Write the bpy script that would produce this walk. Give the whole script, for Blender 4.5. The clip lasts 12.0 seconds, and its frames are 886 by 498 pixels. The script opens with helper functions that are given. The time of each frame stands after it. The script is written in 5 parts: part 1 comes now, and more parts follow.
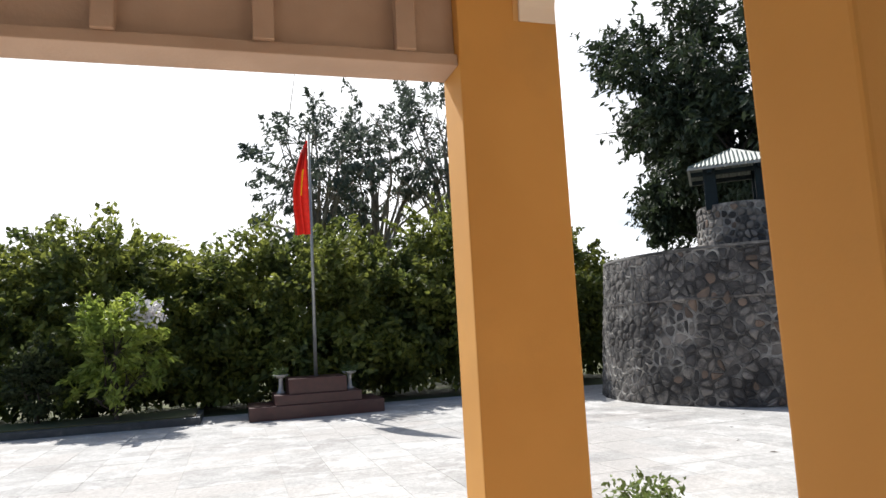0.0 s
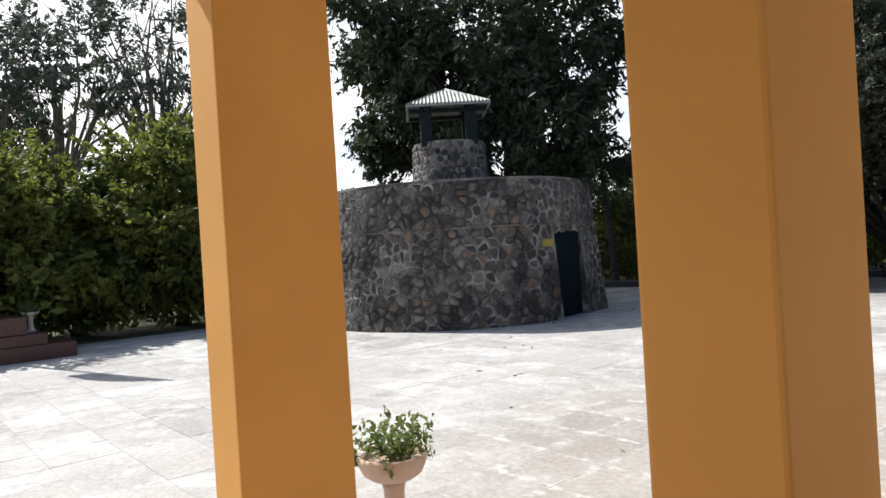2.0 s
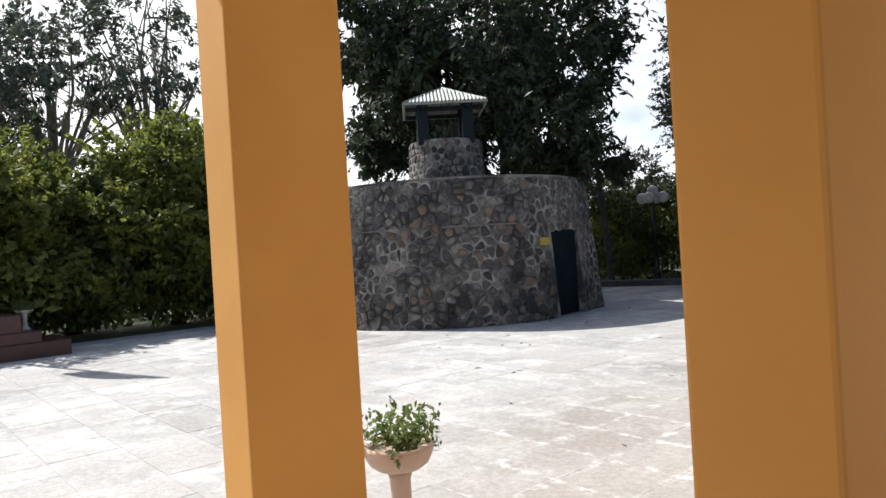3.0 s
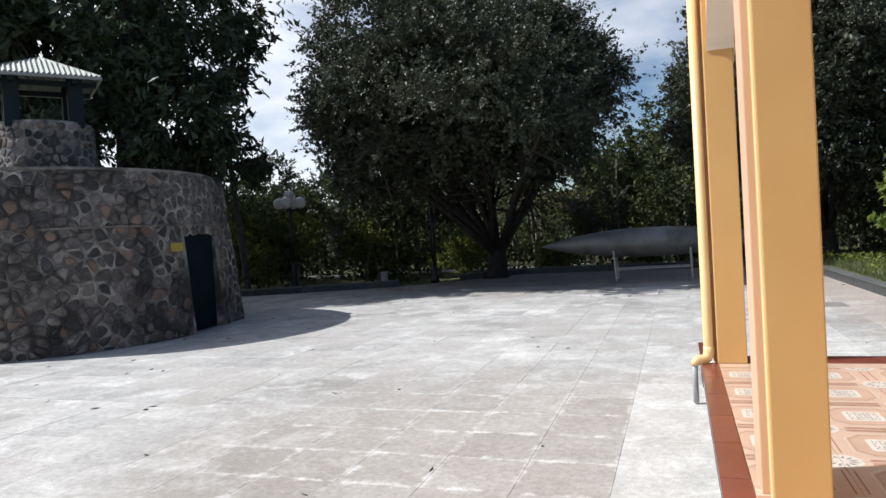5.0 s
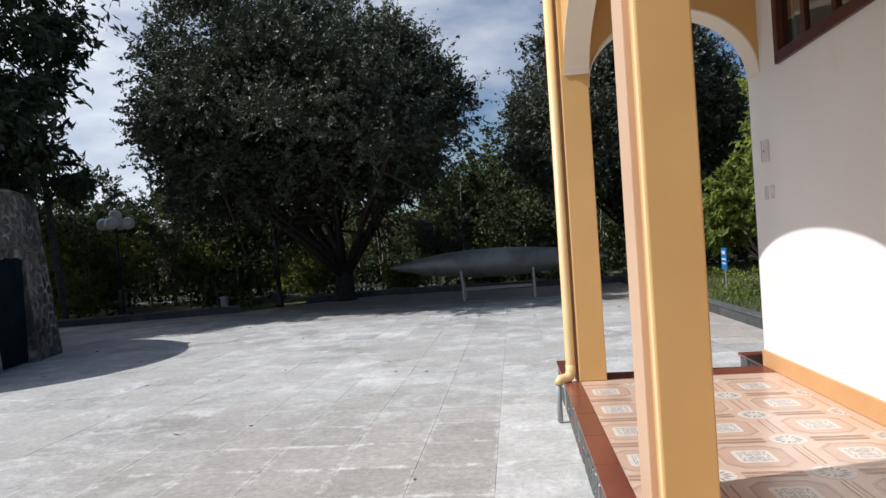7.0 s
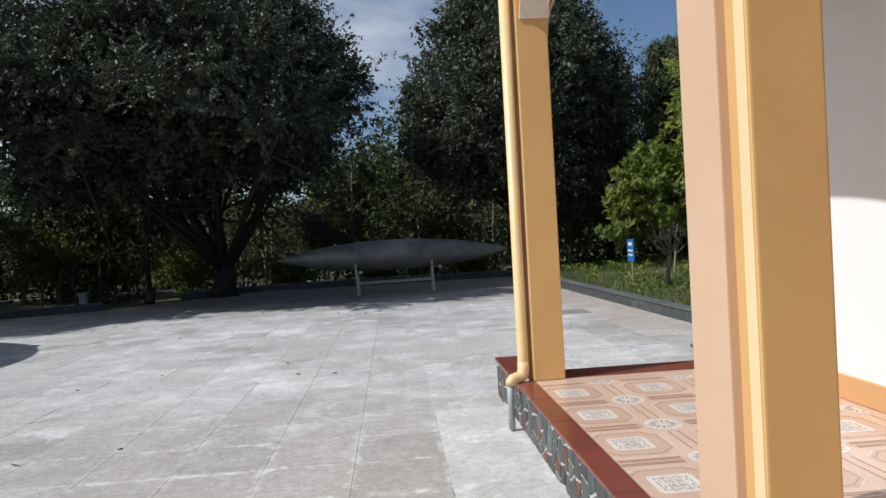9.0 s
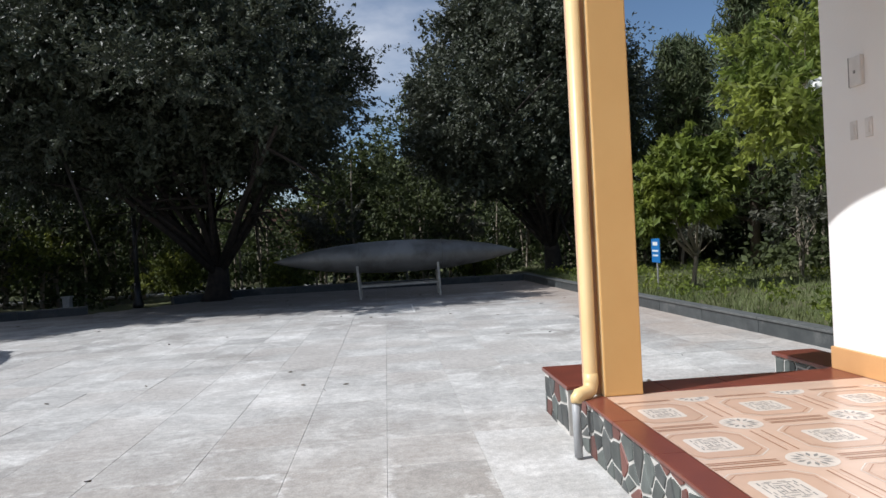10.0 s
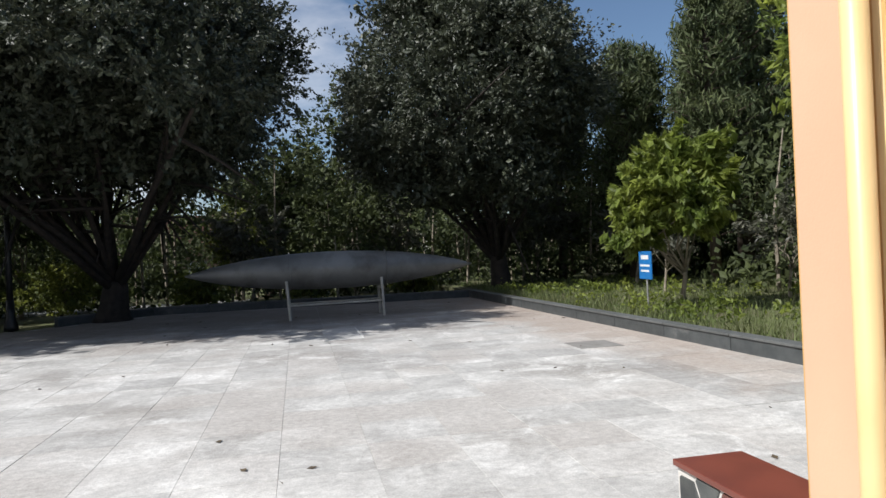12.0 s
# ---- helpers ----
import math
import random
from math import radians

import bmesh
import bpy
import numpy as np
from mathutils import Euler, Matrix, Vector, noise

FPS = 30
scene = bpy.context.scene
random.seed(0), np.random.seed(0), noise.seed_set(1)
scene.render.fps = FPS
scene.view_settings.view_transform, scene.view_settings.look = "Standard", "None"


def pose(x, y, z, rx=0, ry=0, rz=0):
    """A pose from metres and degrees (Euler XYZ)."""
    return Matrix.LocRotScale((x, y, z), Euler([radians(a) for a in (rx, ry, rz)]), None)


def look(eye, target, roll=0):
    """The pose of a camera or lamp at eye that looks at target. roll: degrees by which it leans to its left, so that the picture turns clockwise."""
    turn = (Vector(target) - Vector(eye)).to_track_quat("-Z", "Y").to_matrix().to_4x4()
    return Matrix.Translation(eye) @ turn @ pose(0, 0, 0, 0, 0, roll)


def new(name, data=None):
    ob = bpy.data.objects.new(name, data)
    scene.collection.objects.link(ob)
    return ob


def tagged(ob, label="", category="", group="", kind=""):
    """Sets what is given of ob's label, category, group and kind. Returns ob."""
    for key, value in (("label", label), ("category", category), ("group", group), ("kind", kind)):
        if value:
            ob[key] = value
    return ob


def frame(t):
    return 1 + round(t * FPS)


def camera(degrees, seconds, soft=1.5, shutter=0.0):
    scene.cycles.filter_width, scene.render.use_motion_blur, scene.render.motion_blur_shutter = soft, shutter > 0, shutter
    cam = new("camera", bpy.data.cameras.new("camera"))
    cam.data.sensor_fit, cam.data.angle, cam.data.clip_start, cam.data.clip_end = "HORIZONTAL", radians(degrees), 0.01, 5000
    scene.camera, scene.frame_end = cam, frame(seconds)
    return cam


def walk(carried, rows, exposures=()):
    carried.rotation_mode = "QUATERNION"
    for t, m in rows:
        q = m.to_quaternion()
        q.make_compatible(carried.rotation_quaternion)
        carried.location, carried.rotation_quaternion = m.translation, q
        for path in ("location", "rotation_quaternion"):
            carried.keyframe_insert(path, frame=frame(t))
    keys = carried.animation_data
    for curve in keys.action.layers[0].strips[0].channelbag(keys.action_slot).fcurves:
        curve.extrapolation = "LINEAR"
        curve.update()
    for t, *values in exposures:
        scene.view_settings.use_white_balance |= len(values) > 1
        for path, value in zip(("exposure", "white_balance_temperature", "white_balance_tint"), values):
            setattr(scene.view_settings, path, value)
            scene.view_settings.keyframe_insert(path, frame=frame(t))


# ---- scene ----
cam = camera(65.4, 12.0)
PATH = [
    (0, (1.474, 0.952, 1.71), (-0.424, 1.534, 1.951), -3.1),
    (0.5, (1.232, 1.013, 1.765), (-0.554, 1.886, 1.989), -3.6),
    (1, (1.15, 1.008, 1.755), (-0.505, 2.108, 1.981), -3.2),
    (1.5, (1.144, 0.948, 1.774), (-0.373, 2.251, 1.748), -1.7),
    (2, (1.151, 0.906, 1.776), (-0.374, 2.2, 1.766), -3.5),
    (2.5, (1.143, 0.857, 1.742), (-0.388, 2.144, 1.735), -3.5),
    (2.7, (1.137, 0.851, 1.73), (-0.395, 2.137, 1.722), -3.4),
    (4.3, (0.475, 1.306, 1.702), (-0.56, 3.017, 1.659), -3.4),
    (4.5, (0.373, 1.413, 1.691), (-0.535, 3.195, 1.639), -3.2),
    (4.6, (0.348, 1.474, 1.683), (-0.514, 3.278, 1.639), -3.7),
    (5, (0.152, 1.651, 1.684), (-0.496, 3.542, 1.635), -3.4),
    (5.5, (0.014, 1.822, 1.68), (-0.27, 3.801, 1.636), -3.3),
    (6, (-0.034, 1.943, 1.729), (-0.216, 3.934, 1.69), -3.7),
    (6.5, (-0.106, 1.929, 1.707), (-0.297, 3.92, 1.688), -3.5),
    (7, (-0.102, 1.896, 1.694), (-0.303, 3.886, 1.679), -3.7),
    (9, (-0.605, 3.011, 1.53), (-0.46, 5.005, 1.489), -3.2),
    (9.5, (-0.754, 3.462, 1.44), (-0.593, 5.455, 1.402), -3.1),
    (10, (-0.884, 4.071, 1.382), (-0.719, 6.064, 1.36), -3.0),
    (10.5, (-0.906, 4.615, 1.355), (-0.533, 6.58, 1.327), -3.3),
    (11, (-1.008, 5.29, 1.375), (-0.562, 7.239, 1.364), -3.0),
    (11.5, (-1.144, 5.81, 1.369), (-0.708, 7.762, 1.358), -2.9),
    (12, (-1.392, 6.46, 1.374), (-0.977, 8.417, 1.38), -2.5),
]
walk(cam, [(t, look(eye, target, roll)) for t, eye, target, roll in PATH],
     exposures=[(0.0, 0.45, 6500, 10), (0.5, 0.08, 6500, 10), (1.0, 0.1, 6500, 10), (1.5, 0.3, 6500, 10), (2.7, 0.45, 6500, 10), (4.3, 0.3, 6350, 10), (5.5, 0.1, 6200, 10),
                (7.2, -0.12, 6150, 10), (9.0, -0.22, 6100, 10), (10.5, 0.05, 6150, 10), (12.0, 0.14, 6350, 10)])

# ---------------------------------------------------------------- sky and sun
SUN_EL, SUN_TO = 48.0, Vector((-0.963, -0.27, 0.0))
world = bpy.data.worlds.new("sky")
scene.world = world
world.use_nodes = True
wn, wl = world.node_tree.nodes, world.node_tree.links
wn.clear()
w_out = wn.new("ShaderNodeOutputWorld")
w_bg = wn.new("ShaderNodeBackground")
w_sky = wn.new("ShaderNodeTexSky")
w_sky.sky_type = "NISHITA"
w_sky.sun_disc = False
w_sky.sun_elevation = radians(SUN_EL)
w_sky.sun_rotation = math.atan2(SUN_TO.x, SUN_TO.y)
w_sky.air_density, w_sky.dust_density, w_sky.ozone_density = 1.0, 0.7, 3.4
# drifting white clouds
w_co = wn.new("ShaderNodeTexCoord")
w_map = wn.new("ShaderNodeMapping")
w_map.inputs["Scale"].default_value = (1.0, 1.0, 2.6)
w_no = wn.new("ShaderNodeTexNoise")
w_no.inputs["Scale"].default_value = 2.3
w_no.inputs["Detail"].default_value = 7
w_no.inputs["Roughness"].default_value = 0.55
w_ramp = wn.new("ShaderNodeValToRGB")
w_ramp.color_ramp.elements[0].position = 0.49
w_ramp.color_ramp.elements[1].position = 0.72
w_mix = wn.new("ShaderNodeMixRGB")
wl.new(w_co.outputs["Generated"], w_map.inputs["Vector"])
wl.new(w_map.outputs["Vector"], w_no.inputs["Vector"])
w_sep = wn.new("ShaderNodeSeparateXYZ")
w_more = wn.new("ShaderNodeMath")
w_more.operation = "MULTIPLY_ADD"
w_more.inputs[1].default_value = -0.36
wl.new(w_co.outputs["Generated"], w_sep.inputs["Vector"])
wl.new(w_sep.outputs["X"], w_more.inputs[0])
wl.new(w_no.outputs["Fac"], w_more.inputs[2])
wl.new(w_more.outputs["Value"], w_ramp.inputs["Fac"])
# clouds are brighter towards the sun's side of the sky
w_side = wn.new("ShaderNodeMapRange")
w_side.inputs["From Min"].default_value, w_side.inputs["From Max"].default_value = 0.1, -0.9
w_glow = wn.new("ShaderNodeMixRGB")
w_glow.inputs["Color1"].default_value = (7.4, 7.7, 8.4, 1)
w_glow.inputs["Color2"].default_value = (12.5, 12.6, 13.0, 1)
wl.new(w_sep.outputs["X"], w_side.inputs["Value"])
wl.new(w_side.outputs["Result"], w_glow.inputs["Fac"])
wl.new(w_glow.outputs["Color"], w_mix.inputs["Color2"])
wl.new(w_ramp.outputs["Color"], w_mix.inputs["Fac"])
wl.new(w_sky.outputs["Color"], w_mix.inputs["Color1"])
wl.new(w_mix.outputs["Color"], w_bg.inputs["Color"])
w_bg.inputs["Strength"].default_value = 0.092
wl.new(w_bg.outputs["Background"], w_out.inputs["Surface"])

sun_data = bpy.data.lights.new("sun", "SUN")
sun_data.energy, sun_data.angle, sun_data.color = 4.9, radians(0.53), (1.0, 0.97, 0.93)
sun = new("sun", sun_data)
sun_dir = Vector((SUN_TO.x * math.cos(radians(SUN_EL)), SUN_TO.y * math.cos(radians(SUN_EL)), math.sin(radians(SUN_EL))))
sun.matrix_world = look(sun_dir * 60, (0, 0, 0))


# ---------------------------------------------------------------- materials
def material(name, colour, second=None, scale=6.0, rough=0.8, bump=0.25, fine=60.0, metal=0.0, spread=(0.35, 0.65),
             per_object=0.0, per_island=0.0, patch=None, rim=None, stain=None, stain_scale=0.8, stain_range=(0.5, 0.7), translucent=0.0, coat=0.0, tint=None, film=()):
    """A surface with two scales of variation: broad blotches and fine grain with relief."""
    m = bpy.data.materials.new(name)
    m.use_nodes = True
    n, l = m.node_tree.nodes, m.node_tree.links
    b = n["Principled BSDF"]
    b.inputs["Roughness"].default_value = rough
    b.inputs["Metallic"].default_value = metal
    b.inputs["Coat Weight"].default_value = coat
    co = n.new("ShaderNodeNewGeometry")
    big = n.new("ShaderNodeTexNoise")
    big.inputs["Scale"].default_value = scale
    big.inputs["Detail"].default_value = 6
    l.new(co.outputs["Position"], big.inputs["Vector"])
    ramp = n.new("ShaderNodeMapRange")
    ramp.inputs["From Min"].default_value, ramp.inputs["From Max"].default_value = spread
    l.new(big.outputs["Fac"], ramp.inputs["Value"])
    mix = n.new("ShaderNodeMixRGB")
    second = second or tuple(c * 0.82 for c in colour)
    mix.inputs["Color1"].default_value = (*colour, 1)
    mix.inputs["Color2"].default_value = (*second, 1)
    l.new(ramp.outputs["Result"], mix.inputs["Fac"])
    last = mix.outputs["Color"]
    if stain:
        st = n.new("ShaderNodeTexNoise")
        st.inputs["Scale"].default_value = stain_scale
        st.inputs["Detail"].default_value = 8
        st.inputs["Roughness"].default_value = 0.65
        l.new(co.outputs["Position"], st.inputs["Vector"])
        sr = n.new("ShaderNodeMapRange")
        sr.inputs["From Min"].default_value, sr.inputs["From Max"].default_value = stain_range
        l.new(st.outputs["Fac"], sr.inputs["Value"])
        sm = n.new("ShaderNodeMixRGB")
        sm.inputs["Color2"].default_value = (*stain, 1)
        l.new(sr.outputs["Result"], sm.inputs["Fac"])
        l.new(last, sm.inputs["Color1"])
        last = sm.outputs["Color"]
    if patch:
        pt = n.new("ShaderNodeTexNoise")
        pt.inputs["Scale"].default_value = 1.9
        pt.inputs["Detail"].default_value = 10
        pt.inputs["Roughness"].default_value = 0.72
        pt.inputs["Distortion"].default_value = 0.6
        l.new(co.outputs["Position"], pt.inputs["Vector"])
        pr = n.new("ShaderNodeMapRange")
        pr.inputs["From Min"].default_value, pr.inputs["From Max"].default_value = 0.50, 0.66
        l.new(pt.outputs["Fac"], pr.inputs["Value"])
        pm_ = n.new("ShaderNodeMixRGB")
        pm_.inputs["Color2"].default_value = (*patch, 1)
        l.new(pr.outputs["Result"], pm_.inputs["Fac"])
        l.new(last, pm_.inputs["Color1"])
        last = pm_.outputs["Color"]
    for amount, kind in ((per_object, "object"), (per_island, "island")):
        if amount:
            if kind == "object":
                rnd = n.new("ShaderNodeObjectInfo").outputs["Random"]
            else:
                rnd = co.outputs["Random Per Island"]
            rr = n.new("ShaderNodeMapRange")
            rr.inputs["To Min"].default_value, rr.inputs["To Max"].default_value = 1 - amount, 1 + amount
            l.new(rnd, rr.inputs["Value"])
            mul = n.new("ShaderNodeMixRGB")
            mul.blend_type = "MULTIPLY"
            mul.inputs["Fac"].default_value = 1
            l.new(last, mul.inputs["Color1"])
            l.new(rr.outputs["Result"], mul.inputs["Color2"])
            last = mul.outputs["Color"]
    if tint:
        # some pieces, more of them in dirty stretches, are of another batch
        rnd = n.new("ShaderNodeObjectInfo").outputs["Random"] if per_object else co.outputs["Random Per Island"]
        zone = n.new("ShaderNodeTexNoise")
        zone.inputs["Scale"].default_value = 0.3
        zone.inputs["Detail"].default_value = 3
        l.new(co.outputs["Position"], zone.inputs["Vector"])
        za = n.new("ShaderNodeMath")
        za.operation = "MULTIPLY_ADD"
        za.inputs[1].default_value = 0.42
        l.new(rnd, za.inputs[0])
        l.new(zone.outputs["Fac"], za.inputs[2])
        zr = n.new("ShaderNodeMapRange")
        zr.inputs["From Min"].default_value, zr.inputs["From Max"].default_value = 0.74, 0.90
        zr.inputs["To Max"].default_value = 0.7
        l.new(za.outputs["Value"], zr.inputs["Value"])
        tm = n.new("ShaderNodeMixRGB")
        tm.inputs["Color2"].default_value = (*tint, 1)
        l.new(zr.outputs["Result"], tm.inputs["Fac"])
        l.new(last, tm.inputs["Color1"])
        last = tm.outputs["Color"]
    zone_mask = None
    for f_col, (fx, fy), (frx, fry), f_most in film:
        # a worn, muddy or painted-shade stretch of the court: colour, middle, half widths, cover
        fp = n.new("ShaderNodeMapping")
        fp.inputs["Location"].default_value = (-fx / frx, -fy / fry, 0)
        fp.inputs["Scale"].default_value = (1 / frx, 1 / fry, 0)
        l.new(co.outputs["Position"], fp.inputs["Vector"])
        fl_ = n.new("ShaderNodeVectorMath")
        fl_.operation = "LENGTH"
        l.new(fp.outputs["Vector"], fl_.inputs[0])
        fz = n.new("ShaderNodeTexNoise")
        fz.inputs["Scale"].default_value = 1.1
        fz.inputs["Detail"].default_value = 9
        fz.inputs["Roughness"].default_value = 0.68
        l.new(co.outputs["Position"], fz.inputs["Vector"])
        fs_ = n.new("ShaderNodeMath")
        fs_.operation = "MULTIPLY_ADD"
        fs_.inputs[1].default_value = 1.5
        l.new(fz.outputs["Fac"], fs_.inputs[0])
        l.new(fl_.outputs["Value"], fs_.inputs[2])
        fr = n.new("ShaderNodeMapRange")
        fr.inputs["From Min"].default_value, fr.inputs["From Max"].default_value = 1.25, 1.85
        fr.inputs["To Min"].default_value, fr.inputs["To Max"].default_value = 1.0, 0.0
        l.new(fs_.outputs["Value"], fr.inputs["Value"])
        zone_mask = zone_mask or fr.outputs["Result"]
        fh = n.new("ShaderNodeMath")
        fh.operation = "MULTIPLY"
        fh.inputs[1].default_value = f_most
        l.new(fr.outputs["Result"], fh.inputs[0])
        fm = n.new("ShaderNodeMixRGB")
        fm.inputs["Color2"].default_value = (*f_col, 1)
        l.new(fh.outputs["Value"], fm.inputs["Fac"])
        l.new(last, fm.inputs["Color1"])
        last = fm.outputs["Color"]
    if rim:
        oc = n.new("ShaderNodeTexCoord")
        ab = n.new("ShaderNodeVectorMath")
        ab.operation = "ABSOLUTE"
        l.new(oc.outputs["Object"], ab.inputs[0])
        xyz = n.new("ShaderNodeSeparateXYZ")
        l.new(ab.outputs["Vector"], xyz.inputs["Vector"])
        mx = n.new("ShaderNodeMath")
        mx.operation = "MAXIMUM"
        l.new(xyz.outputs["X"], mx.inputs[0])
        l.new(xyz.outputs["Y"], mx.inputs[1])
        wob = n.new("ShaderNodeTexNoise")
        wob.inputs["Scale"].default_value = 5.0
        wob.inputs["Detail"].default_value = 8
        wob.inputs["Roughness"].default_value = 0.7
        l.new(co.outputs["Position"], wob.inputs["Vector"])
        ad = n.new("ShaderNodeMath")
        ad.operation = "MULTIPLY_ADD"
        ad.inputs[1].default_value = 0.42
        l.new(wob.outputs["Fac"], ad.inputs[0])
        l.new(mx.outputs["Value"], ad.inputs[2])
        rg = n.new("ShaderNodeMapRange")
        rg.inputs["From Min"].default_value, rg.inputs["From Max"].default_value = 0.49, 0.56
        rg.inputs["To Max"].default_value = 0.75
        l.new(ad.outputs["Value"], rg.inputs["Value"])
        both = n.new("ShaderNodeMath")
        both.operation = "MULTIPLY"
        l.new(rg.outputs["Result"], both.inputs[0])
        l.new(zone_mask, both.inputs[1])
        rm = n.new("ShaderNodeMixRGB")
        rm.inputs["Color2"].default_value = (*rim, 1)
        l.new(both.outputs["Value"], rm.inputs["Fac"])
        l.new(last, rm.inputs["Color1"])
        last = rm.outputs["Color"]
    if patch:
        sp = n.new("ShaderNodeTexNoise")
        sp.inputs["Scale"].default_value = 16
        sp.inputs["Detail"].default_value = 6
        sp.inputs["Roughness"].default_value = 0.75
        l.new(co.outputs["Position"], sp.inputs["Vector"])
        sq = n.new("ShaderNodeMapRange")
        sq.inputs["From Min"].default_value, sq.inputs["From Max"].default_value = 0.3, 0.7
        sq.inputs["To Min"].default_value, sq.inputs["To Max"].default_value = 0.74, 1.18
        l.new(sp.outputs["Fac"], sq.inputs["Value"])
        sv = n.new("ShaderNodeMixRGB")
        sv.blend_type = "MULTIPLY"
        sv.inputs["Fac"].default_value = 1
        l.new(last, sv.inputs["Color1"])
        l.new(sq.outputs["Result"], sv.inputs["Color2"])
        last = sv.outputs["Color"]
        gr = n.new("ShaderNodeTexNoise")
        gr.inputs["Scale"].default_value = 95
        gr.inputs["Detail"].default_value = 3
        l.new(co.outputs["Position"], gr.inputs["Vector"])
        gq = n.new("ShaderNodeMapRange")
        gq.inputs["From Min"].default_value, gq.inputs["From Max"].default_value = 0.3, 0.7
        gq.inputs["To Min"].default_value, gq.inputs["To Max"].default_value = 0.84, 1.14
        l.new(gr.outputs["Fac"], gq.inputs["Value"])
        gm = n.new("ShaderNodeMixRGB")
        gm.blend_type = "MULTIPLY"
        gm.inputs["Fac"].default_value = 1
        l.new(last, gm.inputs["Color1"])
        l.new(gq.outputs["Result"], gm.inputs["Color2"])
        last = gm.outputs["Color"]
    l.new(last, b.inputs["Base Color"])
    if bump:
        fn = n.new("ShaderNodeTexNoise")
        fn.inputs["Scale"].default_value = fine
        fn.inputs["Detail"].default_value = 4
        l.new(co.outputs["Position"], fn.inputs["Vector"])
        bp = n.new("ShaderNodeBump")
        bp.inputs["Strength"].default_value = bump
        bp.inputs["Distance"].default_value = 0.01
        l.new(fn.outputs["Fac"], bp.inputs["Height"])
        l.new(bp.outputs["Normal"], b.inputs["Normal"])
    if translucent:
        tr = n.new("ShaderNodeBsdfTranslucent")
        l.new(last, tr.inputs["Color"])
        ms = n.new("ShaderNodeMixShader")
        ms.inputs["Fac"].default_value = translucent
        l.new(b.outputs["BSDF"], ms.inputs[1])
        l.new(tr.outputs["BSDF"], ms.inputs[2])
        l.new(ms.outputs["Shader"], n["Material Output"].inputs["Surface"])
    return m


# ochre deepened for the entrance piers: porch shade is put into the colour
SHADED_OCHRE = material("shaded_ochre_paint", (0.60, 0.315, 0.075), (0.55, 0.28, 0.062), 1.6, 0.75, 0.04, 90, stain=(0.50, 0.27, 0.07), stain_scale=1.3, stain_range=(0.55, 0.8))
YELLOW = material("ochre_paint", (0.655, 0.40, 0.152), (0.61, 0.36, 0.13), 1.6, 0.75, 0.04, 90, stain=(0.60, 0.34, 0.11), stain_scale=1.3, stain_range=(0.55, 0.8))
PALE_OCHRE = material("pale_ochre_paint", (0.78, 0.61, 0.34), (0.74, 0.57, 0.31), 2, 0.7, 0.1, 90)
PEACH = material("peach_paint", (0.64, 0.43, 0.285), (0.60, 0.395, 0.26), 1.5, 0.75, 0.1, 90)
CREAM = material("cream_paint", (0.80, 0.72, 0.60), (0.76, 0.68, 0.56), 1.5, 0.8, 0.1, 90)
WHITE = material("white_wall_paint", (0.80, 0.79, 0.77), (0.77, 0.755, 0.73), 0.9, 0.8, 0.12, 70, stain=(0.70, 0.64, 0.56), stain_scale=0.7, stain_range=(0.58, 0.85))
TAN = material("tan_skirting_paint", (0.66, 0.37, 0.16), (0.60, 0.33, 0.14), 3, 0.55, 0.08)
BEAM = material("brown_beige_plaster", (0.46, 0.34, 0.25), (0.40, 0.29, 0.21), 3, 0.85, 0.15)
PIPE = material("painted_pvc", (0.78, 0.57, 0.29), (0.74, 0.53, 0.26), 4, 0.4, 0.05)
PVC = material("grey_pvc", (0.42, 0.43, 0.44), None, 6, 0.45, 0.05)
RED = material("red_glazed_tile", (0.20, 0.055, 0.035), (0.16, 0.045, 0.03), 5, 0.28, 0.04, 120, per_object=0.08, stain=(0.24, 0.11, 0.08), stain_scale=3, stain_range=(0.6, 0.85))
MORTAR = material("white_mortar", (0.62, 0.60, 0.56), (0.50, 0.48, 0.45), 12, 0.9, 0.4, 80)
STONES = [material("stone_charcoal", (0.055, 0.06, 0.06), (0.09, 0.095, 0.09), 9, 0.55, 0.2, 70, per_object=0.3),
          material("stone_grey_green", (0.12, 0.135, 0.125), (0.08, 0.09, 0.085), 9, 0.55, 0.2, 70, per_object=0.3),
          material("stone_dull_red", (0.17, 0.065, 0.05), (0.13, 0.05, 0.04), 9, 0.5, 0.2, 70, per_object=0.3)]
# the second stretch is mud plus tree shade painted into the far pavers
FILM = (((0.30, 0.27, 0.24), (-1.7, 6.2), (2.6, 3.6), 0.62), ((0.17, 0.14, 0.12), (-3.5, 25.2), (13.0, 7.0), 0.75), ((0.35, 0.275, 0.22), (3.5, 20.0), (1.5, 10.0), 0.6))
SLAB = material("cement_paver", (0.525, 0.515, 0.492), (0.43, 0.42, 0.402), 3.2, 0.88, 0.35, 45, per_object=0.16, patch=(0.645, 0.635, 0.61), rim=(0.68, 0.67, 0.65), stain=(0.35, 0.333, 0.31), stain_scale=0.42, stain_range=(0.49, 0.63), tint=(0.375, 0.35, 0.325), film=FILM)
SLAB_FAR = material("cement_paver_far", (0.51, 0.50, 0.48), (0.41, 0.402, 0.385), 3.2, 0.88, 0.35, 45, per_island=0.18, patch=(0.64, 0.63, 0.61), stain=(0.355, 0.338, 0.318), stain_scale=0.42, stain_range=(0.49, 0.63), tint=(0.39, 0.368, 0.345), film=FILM)
